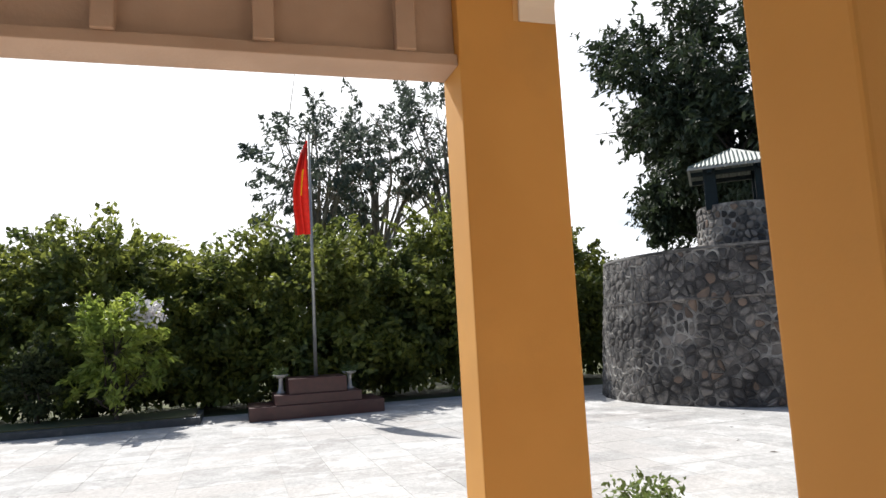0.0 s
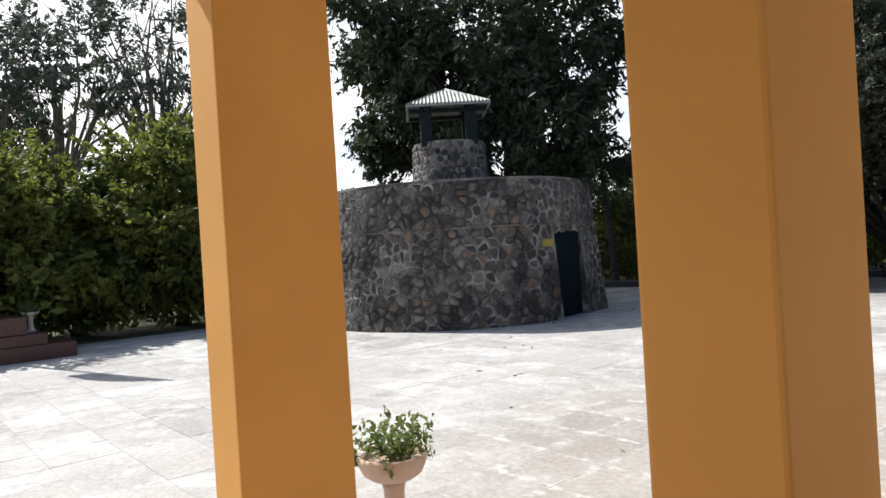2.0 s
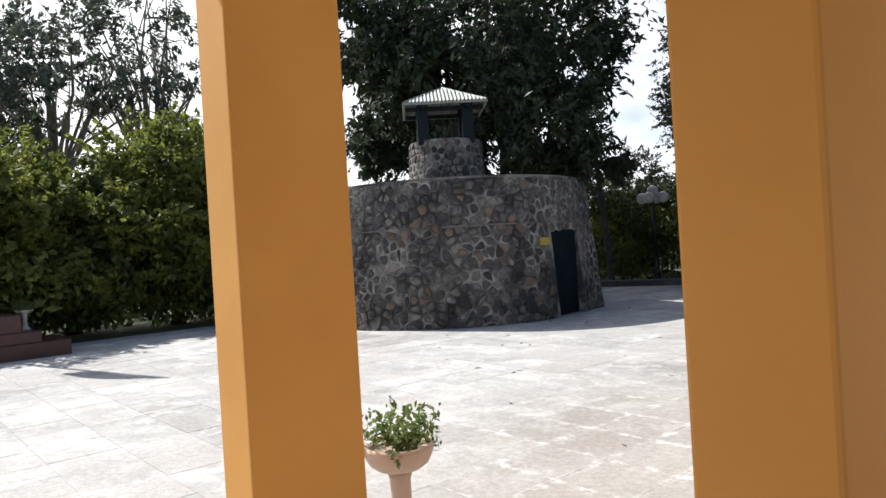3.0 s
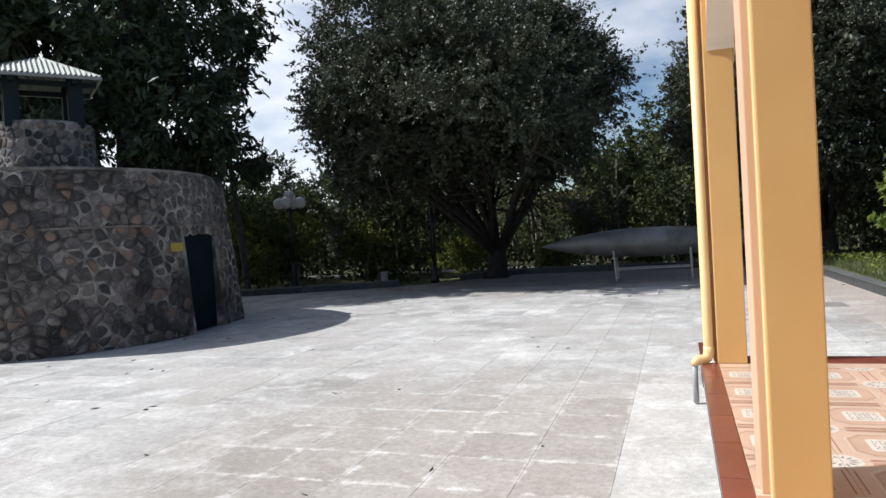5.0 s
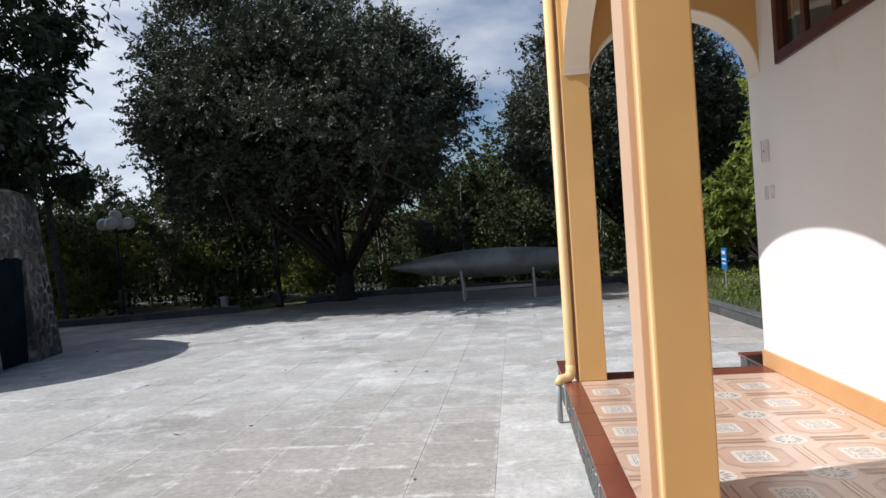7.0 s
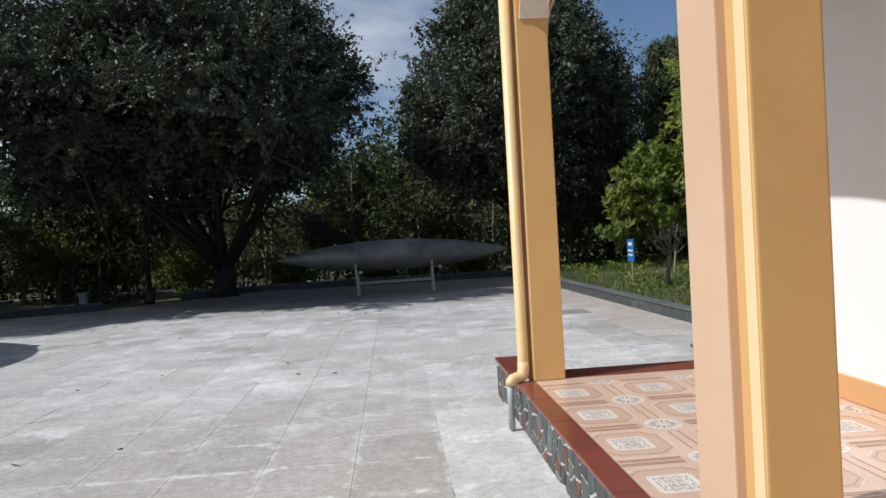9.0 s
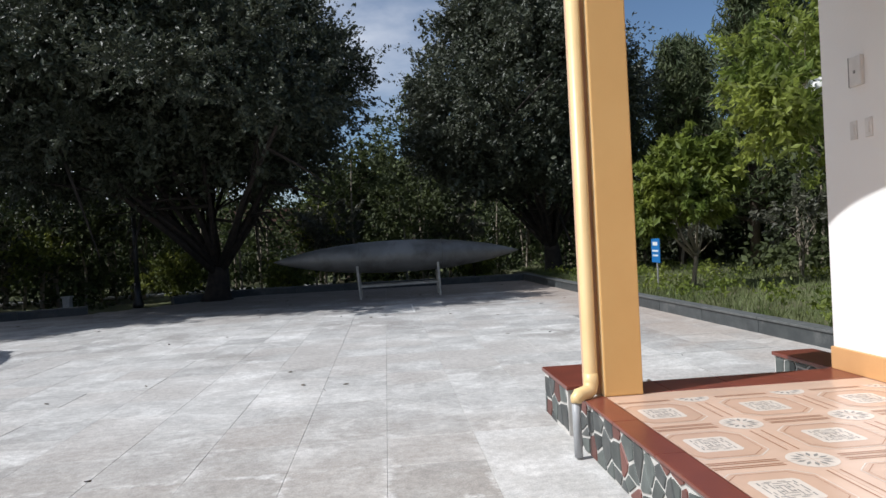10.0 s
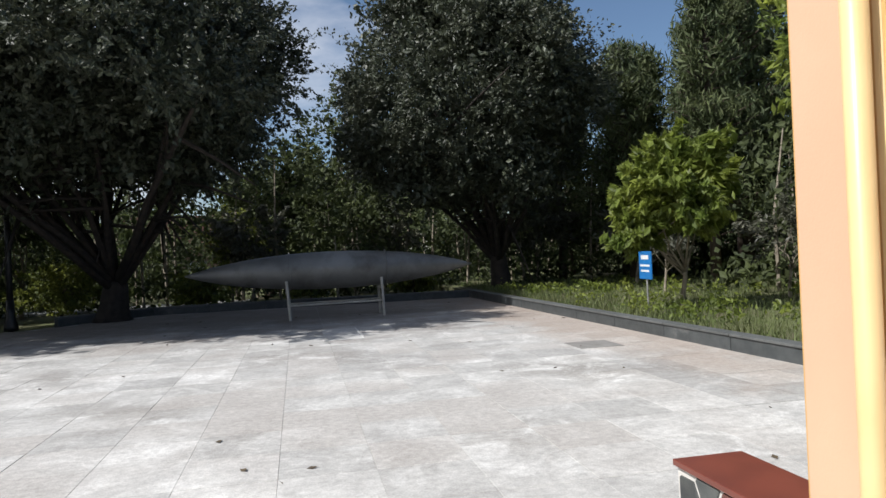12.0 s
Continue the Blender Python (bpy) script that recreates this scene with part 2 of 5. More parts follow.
APRON = material("pale_concrete", (0.535, 0.525, 0.505), (0.45, 0.44, 0.42), 2.2, 0.9, 0.3, 50, patch=(0.62, 0.61, 0.59), stain=(0.44, 0.42, 0.39), stain_scale=0.9, stain_range=(0.52, 0.75))
JOINT = material("sandy_joint", (0.52, 0.51, 0.485), (0.34, 0.33, 0.31), 1.4, 0.95, 0.4, 60)
LIME = material("pale_cement", (0.66, 0.65, 0.63), (0.58, 0.57, 0.55), 9, 0.9, 0.3, 50)
COVER = material("dark_slab_concrete", (0.25, 0.24, 0.225), (0.19, 0.182, 0.17), 5, 0.85, 0.3, 50)
SOIL = material("grassy_soil", (0.075, 0.095, 0.03), (0.10, 0.085, 0.05), 0.9, 0.95, 0.6, 14, stain=(0.12, 0.14, 0.05), stain_scale=0.35, stain_range=(0.45, 0.65))
GRASS = material("grass", (0.10, 0.138, 0.042), (0.15, 0.165, 0.068), 1.5, 0.7, 0, translucent=0.3, per_island=0.3)
GRANITE = material("dark_kerb_granite", (0.07, 0.077, 0.079), (0.048, 0.054, 0.056), 7, 0.5, 0.15, 90, per_object=0.12, stain=(0.17, 0.17, 0.165), stain_scale=2.2, stain_range=(0.58, 0.78))
GRANITE_TOP = material("kerb_cap_granite", (0.115, 0.12, 0.118), (0.085, 0.09, 0.088), 7, 0.6, 0.15, 90, per_object=0.1)
RUBBLE = material("rubble_stone", (0.16, 0.145, 0.132), (0.072, 0.067, 0.064), 9, 0.9, 1.0, 22, per_object=0.4, patch=(0.235, 0.215, 0.19), stain=(0.04, 0.038, 0.037), stain_scale=0.8, stain_range=(0.45, 0.58))
RUBBLE_DARK = material("rubble_stone_dark", (0.075, 0.071, 0.068), (0.04, 0.038, 0.037), 9, 0.9, 0.8, 35, per_object=0.3)
RUBBLE_PALE = material("rubble_stone_pale", (0.24, 0.215, 0.19), (0.16, 0.145, 0.13), 6, 0.9, 0.6, 35, per_object=0.25, stain=(0.07, 0.065, 0.06), stain_scale=1.4, stain_range=(0.5, 0.66))
RUBBLE_FAR = material("rubble_stone_rest", (0.16, 0.145, 0.132), (0.072, 0.067, 0.064), 9, 0.9, 1.0, 22, patch=(0.235, 0.215, 0.19), stain=(0.04, 0.038, 0.037), stain_scale=0.8, stain_range=(0.45, 0.58))
RUBBLE_WARM = material("rubble_stone_warm", (0.19, 0.135, 0.10), (0.12, 0.09, 0.07), 6, 0.9, 0.5, 35, per_object=0.3)
RIDGE = material("pale_mortar", (0.42, 0.40, 0.365), (0.11, 0.105, 0.098), 5, 0.95, 1.0, 30, stain=(0.05, 0.047, 0.045), stain_scale=0.85, stain_range=(0.44, 0.58))
BED = material("old_mortar", (0.29, 0.275, 0.255), (0.15, 0.143, 0.133), 5, 0.95, 0.6, 40, stain=(0.055, 0.053, 0.05), stain_scale=0.9, stain_range=(0.48, 0.64))
SHEET = material("pale_corrugated_sheet", (0.29, 0.32, 0.275), (0.23, 0.26, 0.225), 2, 0.5, 0.05)
SHEET_EDGE = material("white_steel_edge", (0.30, 0.31, 0.30), None, 3, 0.5, 0.05)
BLUEGREEN = material("dark_blue_green_paint", (0.014, 0.024, 0.028), (0.011, 0.018, 0.022), 5, 0.55, 0.1)
DOORBLUE = material("dark_teal_door_paint", (0.006, 0.016, 0.023), (0.004, 0.010, 0.016), 3, 0.7, 0.1)
DOORBLUE.node_tree.nodes["Principled BSDF"].inputs["Specular IOR Level"].default_value = 0.12
BLUEGREEN.node_tree.nodes["Principled BSDF"].inputs["Specular IOR Level"].default_value = 0.15
BRASS = material("yellow_plate", (0.45, 0.36, 0.06), (0.36, 0.28, 0.05), 12, 0.45, 0.1)
MAROON = material("maroon_granite", (0.085, 0.030, 0.028), (0.065, 0.024, 0.023), 8, 0.35, 0.08, 90)
STEEL = material("galvanised_pole", (0.42, 0.42, 0.41), (0.34, 0.34, 0.33), 6, 0.45, 0.05, metal=0.6)
FLAG = material("red_flag_cloth", (0.62, 0.025, 0.015), (0.5, 0.02, 0.012), 9, 0.8, 0.1, translucent=0.35)
STAR = material("yellow_flag_star", (0.8, 0.5, 0.02), None, 9, 0.8, 0.05, translucent=0.3)
POT = material("pinkish_cement_pot", (0.56, 0.42, 0.33), (0.50, 0.37, 0.29), 7, 0.85, 0.25, 70, stain=(0.38, 0.28, 0.22), stain_scale=5, stain_range=(0.58, 0.8))
WHITEPOT = material("white_pot", (0.6, 0.58, 0.54), None, 8, 0.7, 0.1)
IRON = material("black_cast_iron", (0.012, 0.013, 0.014), (0.02, 0.02, 0.02), 8, 0.45, 0.15)
GLOBE = material("opal_globe", (0.72, 0.72, 0.70), (0.64, 0.63, 0.60), 5, 0.35, 0.02)
TANKM = material("weathered_aluminium", (0.23, 0.23, 0.22), (0.165, 0.165, 0.158), 1.4, 0.5, 0.08, 50, metal=0.35, stain=(0.10, 0.095, 0.085), stain_scale=1.2, stain_range=(0.5, 0.7))
LEG = material("pale_stand_paint", (0.46, 0.44, 0.40), (0.36, 0.34, 0.30), 9, 0.6, 0.1)
SIGNBLUE = material("sign_blue", (0.02, 0.17, 0.46), None, 9, 0.4, 0)
SIGNWHITE = material("sign_white", (0.75, 0.77, 0.78), None, 9, 0.4, 0)
BROWNFRAME = material("red_brown_window_wood", (0.085, 0.022, 0.012), (0.06, 0.016, 0.01), 14, 0.4, 0.1)
BOXGREY = material("switch_box_plastic", (0.70, 0.68, 0.65), None, 9, 0.5, 0.02)
BOXLINE = material("switch_seam_grey", (0.26, 0.25, 0.24), None, 9, 0.6, 0.02)
CURTAIN = material("pale_curtain", (0.46, 0.44, 0.40), (0.38, 0.36, 0.33), 6, 0.9, 0.1)
BARK = material("brown_bark", (0.085, 0.062, 0.045), (0.05, 0.038, 0.03), 7, 0.95, 0.8, 24)
# bark darkened in its colour to carry the shade beneath dense crowns
BARK_SHADED = material("shaded_ficus_bark", (0.05, 0.04, 0.032), (0.026, 0.021, 0.018), 7, 0.95, 0.8, 24)
BARK_PALE = material("pale_bark", (0.30, 0.26, 0.20), (0.20, 0.17, 0.13), 6, 0.9, 0.6, 24)
LITTER = material("dry_leaf", (0.10, 0.075, 0.045), (0.06, 0.045, 0.03), 9, 0.9, 0)
FAR_WALL = material("far_house_wall", (0.42, 0.28, 0.22), None, 2, 0.9, 0)
FAR_ROOF = material("far_house_roof", (0.17, 0.09, 0.07), None, 2, 0.9, 0)


def leaf(name, colour, second, translucent=0.35, rough=0.5):
    return material(name, colour, second, 1.1, rough, 0, translucent=translucent, per_island=0.35)


L_FICUS = leaf("ficus_leaf", (0.078, 0.088, 0.054), (0.038, 0.048, 0.028), 0.2, 0.5)
L_DARK = leaf("dark_broad_leaf", (0.052, 0.072, 0.033), (0.030, 0.045, 0.021), 0.25, 0.55)
L_HEDGE = leaf("mixed_green_leaf", (0.245, 0.265, 0.05), (0.085, 0.115, 0.032), 0.5, 0.6)
L_EUC = leaf("eucalyptus_leaf", (0.11, 0.135, 0.10), (0.065, 0.085, 0.062), 0.35)
L_BRIGHT = leaf("bright_young_leaf", (0.27, 0.31, 0.06), (0.13, 0.18, 0.035), 0.55)
L_LIME = leaf("lime_green_leaf", (0.40, 0.46, 0.09), (0.22, 0.29, 0.055), 0.55)
L_WOOD = leaf("woodland_leaf", (0.085, 0.105, 0.034), (0.036, 0.05, 0.018), 0.35, 0.75)
L_GREY = leaf("greyish_leaf", (0.12, 0.12, 0.085), (0.075, 0.08, 0.055), 0.3)
L_PINE = leaf("pine_needles", (0.10, 0.12, 0.045), (0.055, 0.078, 0.03), 0.25, 0.7)
L_POT = leaf("pot_plant_leaf", (0.19, 0.25, 0.075), (0.10, 0.15, 0.045), 0.4)
PETAL = material("white_petal", (0.8, 0.76, 0.76), None, 9, 0.6, 0, translucent=0.2)


# ---------------------------------------------------------------- mesh helpers
def obj(name, bm, mat, parent=None, label="", category="", kind="", group="", smooth=False):
    me = bpy.data.meshes.new(name)
    bm.normal_update()
    bm.to_mesh(me)
    bm.free()
    for mt in (mat if isinstance(mat, (list, tuple)) else [mat]):
        me.materials.append(mt)
    if smooth:
        me.polygons.foreach_set("use_smooth", [True] * len(me.polygons))
    ob = new(name, me)
    if parent is not None:
        ob.parent = parent
    return tagged(ob, label, category, group, kind)


def part(name, bm, mat, parent, label="", smooth=False, kind=""):
    return obj(name, bm, mat, parent, label, kind=kind, smooth=smooth)


def empty(name, at, label, category, kind="", group="", turn=0.0):
    ob = new(name)
    ob.matrix_world = pose(*at, 0, 0, turn)
    return tagged(ob, label, category, group, kind)


def add_box(bm, x0, x1, y0, y1, z0, z1, bevel=0.0):
    vs = [bm.verts.new((x, y, z)) for z in (z0, z1) for y in (y0, y1) for x in (x0, x1)]
    fs = [bm.faces.new([vs[i] for i in f]) for f in ((0, 2, 3, 1), (4, 5, 7, 6), (0, 1, 5, 4), (2, 6, 7, 3), (0, 4, 6, 2), (1, 3, 7, 5))]
    if bevel:
        es = list({e for f in fs for e in f.edges})
        bmesh.ops.bevel(bm, geom=es, offset=bevel, segments=2, affect="EDGES", profile=0.6)
    return bm


def box(x0, x1, y0, y1, z0, z1, bevel=0.0):
    return add_box(bmesh.new(), x0, x1, y0, y1, z0, z1, bevel)


def add_tube(bm, p0, p1, r0, r1=None, n=10, caps=True):
    r1 = r0 if r1 is None else r1
    p0, p1 = Vector(p0), Vector(p1)
    d = (p1 - p0).normalized()
    a = d.orthogonal().normalized()
    b = d.cross(a)
    rings = []
    for p, r in ((p0, r0), (p1, r1)):
        rings.append([bm.verts.new(p + (a * math.cos(t) + b * math.sin(t)) * r) for t in (2 * math.pi * k / n for k in range(n))])
    for k in range(n):
        bm.faces.new((rings[0][k], rings[0][(k + 1) % n], rings[1][(k + 1) % n], rings[1][k]))
    if caps:
        bm.faces.new(rings[0][::-1])
        bm.faces.new(rings[1])
    return bm


def add_path(bm, pts, radii, n=8):
    """A tapered limb along points, one skin."""
    pts = [Vector(p) for p in pts]
    rings = []
    a = None
    for i, (p, r) in enumerate(zip(pts, radii)):
        d = (pts[min(i + 1, len(pts) - 1)] - pts[max(i - 1, 0)]).normalized()
        a = d.orthogonal().normalized() if a is None else (a - d * a.dot(d)).normalized()
        b = d.cross(a)
        rings.append([bm.verts.new(p + (a * math.cos(t) + b * math.sin(t)) * r) for t in (2 * math.pi * k / n for k in range(n))])
    for r0, r1 in zip(rings, rings[1:]):
        for k in range(n):
            bm.faces.new((r0[k], r0[(k + 1) % n], r1[(k + 1) % n], r1[k]))
    bm.faces.new(rings[0][::-1])
    bm.faces.new(rings[-1])
    return bm


def lathe(profile, n=24, centre=(0, 0)):
    bm = bmesh.new()
    rings = [[bm.verts.new((centre[0] + r * math.cos(2 * math.pi * k / n), centre[1] + r * math.sin(2 * math.pi * k / n), z)) for k in range(n)] for r, z in profile]
    for r0, r1 in zip(rings, rings[1:]):
        for k in range(n):
            bm.faces.new((r0[k], r0[(k + 1) % n], r1[(k + 1) % n], r1[k]))
    bm.faces.new(rings[0][::-1])
    bm.faces.new(rings[-1])
    return bm


def prism(outline, axis, a0, a1, bevel=0.0):
    """Extrude a 2D outline: axis 'x' takes (y, z), 'y' takes (x, z), 'z' takes (x, y)."""
    bm = bmesh.new()
    place = {"x": lambda u, v, w: (w, u, v), "y": lambda u, v, w: (u, w, v), "z": lambda u, v, w: (u, v, w)}[axis]
    lo = [bm.verts.new(place(u, v, a0)) for u, v in outline]
    hi = [bm.verts.new(place(u, v, a1)) for u, v in outline]
    bm.faces.new(lo)
    bm.faces.new(hi[::-1])
    k = len(outline)
    for i in range(k):
        bm.faces.new((lo[i], hi[i], hi[(i + 1) % k], lo[(i + 1) % k]))
    bmesh.ops.recalc_face_normals(bm, faces=bm.faces[:])
    if bevel:
        bmesh.ops.bevel(bm, geom=bm.edges[:], offset=bevel, segments=2, affect="EDGES")
    return bm


def mesh_from(name, verts, faces, mat, parent=None, smooth=False):
    me = bpy.data.meshes.new(name)
    me.vertices.add(len(verts))
    me.vertices.foreach_set("co", np.asarray(verts, np.float32).ravel())
    k = faces.shape[1]
    me.loops.add(faces.size)
    me.loops.foreach_set("vertex_index", faces.astype(np.int32).ravel())
    me.polygons.add(len(faces))
    me.polygons.foreach_set("loop_start", np.arange(0, faces.size, k, dtype=np.int32))
    me.polygons.foreach_set("loop_total", np.full(len(faces), k, np.int32))
    me.polygons.foreach_set("use_smooth", np.full(len(faces), smooth, bool))
    me.update(calc_edges=True)
    me.materials.append(mat)
    ob = new(name, me)
    if parent is not None:
        ob.parent = parent
    return ob


def leaves_mesh(name, centres, size, mat, parent, rng, long=1.9, droop=0.0, out=None, curl=0.25):
    """Many small folded leaves: two triangles pairs each, at the given centres."""
    n = len(centres)
    d = rng.normal(size=(n, 3))
    if out is not None:
        d += out * 1.2
    d[:, 2] -= droop
    d /= np.linalg.norm(d, axis=1, keepdims=True) + 1e-9
    s = rng.normal(size=(n, 3))
    s -= d * (s * d).sum(1, keepdims=True)
    s /= np.linalg.norm(s, axis=1, keepdims=True) + 1e-9
    nrm = np.cross(d, s)
    sz = size * rng.uniform(0.6, 1.35, (n, 1))
    tip = centres + d * sz * long * 0.5 - nrm * sz * curl
    base = centres - d * sz * long * 0.5
    left = centres + s * sz * 0.5
    right = centres - s * sz * 0.5
    v = np.stack([base, right, tip, left], 1).reshape(-1, 3)
    f = np.arange(n * 4).reshape(n, 4)
    return mesh_from(name, v, f, mat, parent)


def crown_points(rng, centre, radii, clumps, per, spread, shell=0.55, low=-1.0, lumps=0.22, flat=0.8):
    """Leaf centres gathered in clumps through the outer part of an uneven crown."""
    u = rng.normal(size=(clumps * 3, 3))
    u /= np.linalg.norm(u, axis=1, keepdims=True)
    u = u[u[:, 2] > low][:clumps]
    ph = rng.uniform(0, 6.28, 6)
    wob = 1 + lumps * (np.sin(3 * u[:, 0] + ph[0]) * np.sin(4 * u[:, 1] + ph[1]) + 0.7 * np.sin(5 * u[:, 2] + ph[2] + 3 * u[:, 0]) + 0.5 * np.sin(9 * u[:, 1] + ph[3]) * np.sin(8 * u[:, 0] + ph[4]))
    r = rng.uniform(shell ** 3, 1, len(u)) ** (1 / 3) * wob
    c = np.asarray(centre) + u * r[:, None] * np.asarray(radii)
    out = np.repeat(u, per, 0)
    d = u + rng.normal(size=u.shape) * 0.45 + np.array([0, 0, 0.25])
    d /= np.linalg.norm(d, axis=1, keepdims=True)
    t = rng.uniform(-0.6, 1.0, (len(c) * per, 1))
    sprig = rng.uniform(0, 1, len(c)) < 0.2
    wide = np.repeat(np.where(sprig, 0.55, rng.uniform(0.5, 1.2, len(c))), per)[:, None] * (1.05 - 0.6 * np.clip(t, 0, 1))
    d[sprig] *= 1.75
    p = np.repeat(c, per, 0) + np.repeat(d, per, 0) * t * spread * 1.9 + rng.normal(size=(len(c) * per, 3)) * spread * 0.62 * np.array([1, 1, flat]) * wide
    return p, out, c


def spray_points(rng, centre, radii, lobes, sprays, per, lobe_r, reach, low=-1.0, jit=0.05, lift=0.3, shell=0.7):
    """Leaf centres along feathery twigs that burst from rounded lobes over an uneven crown."""
    u = rng.normal(size=(lobes * 4, 3))
    u /= np.linalg.norm(u, axis=1, keepdims=True)
    u = u[u[:, 2] > low][:lobes]
    ph = rng.uniform(0, 6.28, 4)
    wob = 1 + 0.10 * np.sin(4 * u[:, 0] + ph[0]) * np.sin(4 * u[:, 1] + ph[1]) + 0.07 * np.sin(7 * u[:, 2] + ph[2] + 3 * u[:, 0])
    c = np.asarray(centre) + u * (rng.uniform(shell ** 2, 1, len(u)) ** 0.5 * wob)[:, None] * np.asarray(radii)
    k = len(u) * sprays
    cu, cc = np.repeat(u, sprays, 0), np.repeat(c, sprays, 0)
    lr = np.repeat(rng.uniform(0.65, 1.25, len(u)) * lobe_r, sprays)[:, None]
    d = cu * 0.9 + rng.normal(size=(k, 3)) * 0.75 + np.array([0, 0, lift])
    d /= np.linalg.norm(d, axis=1, keepdims=True)
    start = cc + d * lr * rng.uniform(0.05, 0.75, (k, 1))
    whip = rng.uniform(0, 1, k) < 0.14
    length = reach * rng.uniform(0.55, 1.15, (k, 1)) * np.where(whip, 1.7, 1.0)[:, None]
    t = rng.uniform(0, 1, (k * per, 1)) ** 0.85
    bend = np.repeat(rng.normal(size=(k, 3)) * 0.16, per, 0)
    p = np.repeat(start, per, 0) + (np.repeat(d, per, 0) * t + bend * t * t) * np.repeat(length, per, 0) + rng.normal(size=(k * per, 3)) * jit * (1.25 - 0.7 * t)
    return p, np.repeat(d, per, 0), c


def tree(name, at, label, trunk, crown, mat, seed, leaf_size=0.11, bark=None, category="tree", group="", droop=0.3, limbs=9, long=1.9, sprays=(), floor=0.15, inner=(), spread_low=False):
    """trunk: radius, height to the fork, lean. crown: centre height offset list of (dx, dy, z, rx, ry, rz, clumps, per, spread)."""
    rng = np.random.default_rng(seed)
    root = empty(name, at, label, category, group=group)
    r, hgt, lean = trunk
    bm = bmesh.new()
    fork = Vector((lean, lean * 0.4, hgt))
    add_path(bm, [(0, 0, -0.1), (0.0, 0.02, 0.12), (lean * 0.3, 0.03, hgt * 0.4), (lean * 0.7, 0.0, hgt * 0.75), fork], [r * 1.6, r * 1.2, r, r * 0.9, r * 0.78], 10)
    pts, outs, ends = [], [], []
    for dx, dy, z, rx, ry, rz, clumps, per, spread in crown:
        p, o, c = crown_points(rng, (dx, dy, z), (rx, ry, rz), clumps, per, spread)
        keep = p[:, 2] > floor
        pts.append(p[keep]), outs.append(o[keep]), ends.append(c)
    for kw in sprays:
        p, o, c = spray_points(rng, **kw)
        keep = p[:, 2] > floor
        pts.append(p[keep]), outs.append(o[keep] * 0.9), ends.append(c)
    ends = np.concatenate(ends)
    if spread_low:
        ends = ends[np.argsort(ends[:, 2])[:len(ends) // 2]]
    pick = ends[rng.choice(len(ends), min(limbs, len(ends)), replace=False)]
    slim = 0.62 if spread_low else 1.0
    for e in pick:
        e = Vector(e)
        start = Vector((lean * 0.8, 0, hgt * rng.uniform(0.72, 1.0)))
        mid = start.lerp(e, 0.45) + Vector((rng.normal() * 0.2, rng.normal() * 0.2, (0.02 if spread_low else 0.12) * (e - start).length))
        q = start.lerp(mid, 0.5) + Vector((rng.normal() * 0.06, rng.normal() * 0.06, 0))
        add_path(bm, [start, q, mid, mid.lerp(e, 0.55), e], [r * 0.5 * slim, r * 0.42 * slim, r * 0.3 * slim, r * 0.18, r * 0.06], 6)
        for k in range(3):
            b0 = mid.lerp(e, rng.uniform(0.0, 0.7))
            b1 = b0 + Vector(rng.normal(size=3)) * 0.28 * (e - start).length * 0.6
            add_path(bm, [b0, b0.lerp(b1, 0.5) + Vector((0, 0, 0.05)), b1], [r * 0.16, r * 0.1, r * 0.04], 5)
    part("trunk", bm, bark or BARK, root, smooth=True)
    leaves_mesh("crown", np.concatenate(pts), leaf_size, mat, root, rng, long=long, droop=droop, out=np.concatenate(outs))
    if inner:
        pts = np.concatenate([crown_points(rng, c, np.array(r_) * 0.92, k, 62, 0.42, shell=0.3)[0] for c, r_, k in inner])
        leaves_mesh("inner_foliage", pts[pts[:, 2] > floor + 0.3], leaf_size * 1.8, mat, root, rng, long=1.9)
    return root


def cells(u0, u1, v0, v1, du, dv, rng, jitter=0.38, gap=0.012):
    """Irregular polygons that tile a rectangle, each shrunk by a joint."""
    nu, nv = max(1, round((u1 - u0) / du)), max(1, round((v1 - v0) / dv))
    gu, gv = np.meshgrid(np.arange(-1, nu + 1), np.arange(-1, nv + 1), indexing="ij")
    px = u0 + (gu + 0.5 + 0.5 * (gv % 2) - 0.25) * (u1 - u0) / nu + rng.uniform(-jitter, jitter, gu.shape) * du
    py = v0 + (gv + 0.5) * (v1 - v0) / nv + rng.uniform(-jitter, jitter, gu.shape) * dv
    out = []
    for i in range(nu + 2):
        for j in range(nv + 2):
            c = np.array([px[i, j], py[i, j]])
            poly = [np.array(p) for p in ((u0 + gap / 2, v0 + gap / 2), (u1 - gap / 2, v0 + gap / 2), (u1 - gap / 2, v1 - gap / 2), (u0 + gap / 2, v1 - gap / 2))]
            for a in range(max(0, i - 2), min(nu + 2, i + 3)):
                for b in range(max(0, j - 2), min(nv + 2, j + 3)):
                    if (a, b) == (i, j) or not poly:
                        continue
                    q = np.array([px[a, b], py[a, b]])
                    n = q - c
                    length = np.linalg.norm(n)
                    n = n / length
                    lim = n @ (c + q) / 2 - gap / 2
                    res = []
                    for k in range(len(poly)):
                        p0, p1 = poly[k], poly[(k + 1) % len(poly)]
                        s0, s1 = p0 @ n - lim, p1 @ n - lim
                        if s0 <= 0:
                            res.append(p0)
                        if s0 * s1 < 0:
                            res.append(p0 + (p1 - p0) * s0 / (s0 - s1))
                    poly = res
            if len(poly) >= 3:
                ar = 0.5 * abs(sum(poly[k][0] * poly[(k + 1) % len(poly)][1] - poly[(k + 1) % len(poly)][0] * poly[k][1] for k in range(len(poly))))
                if ar > 0.12 * du * dv:
                    out.append(poly)
    return out


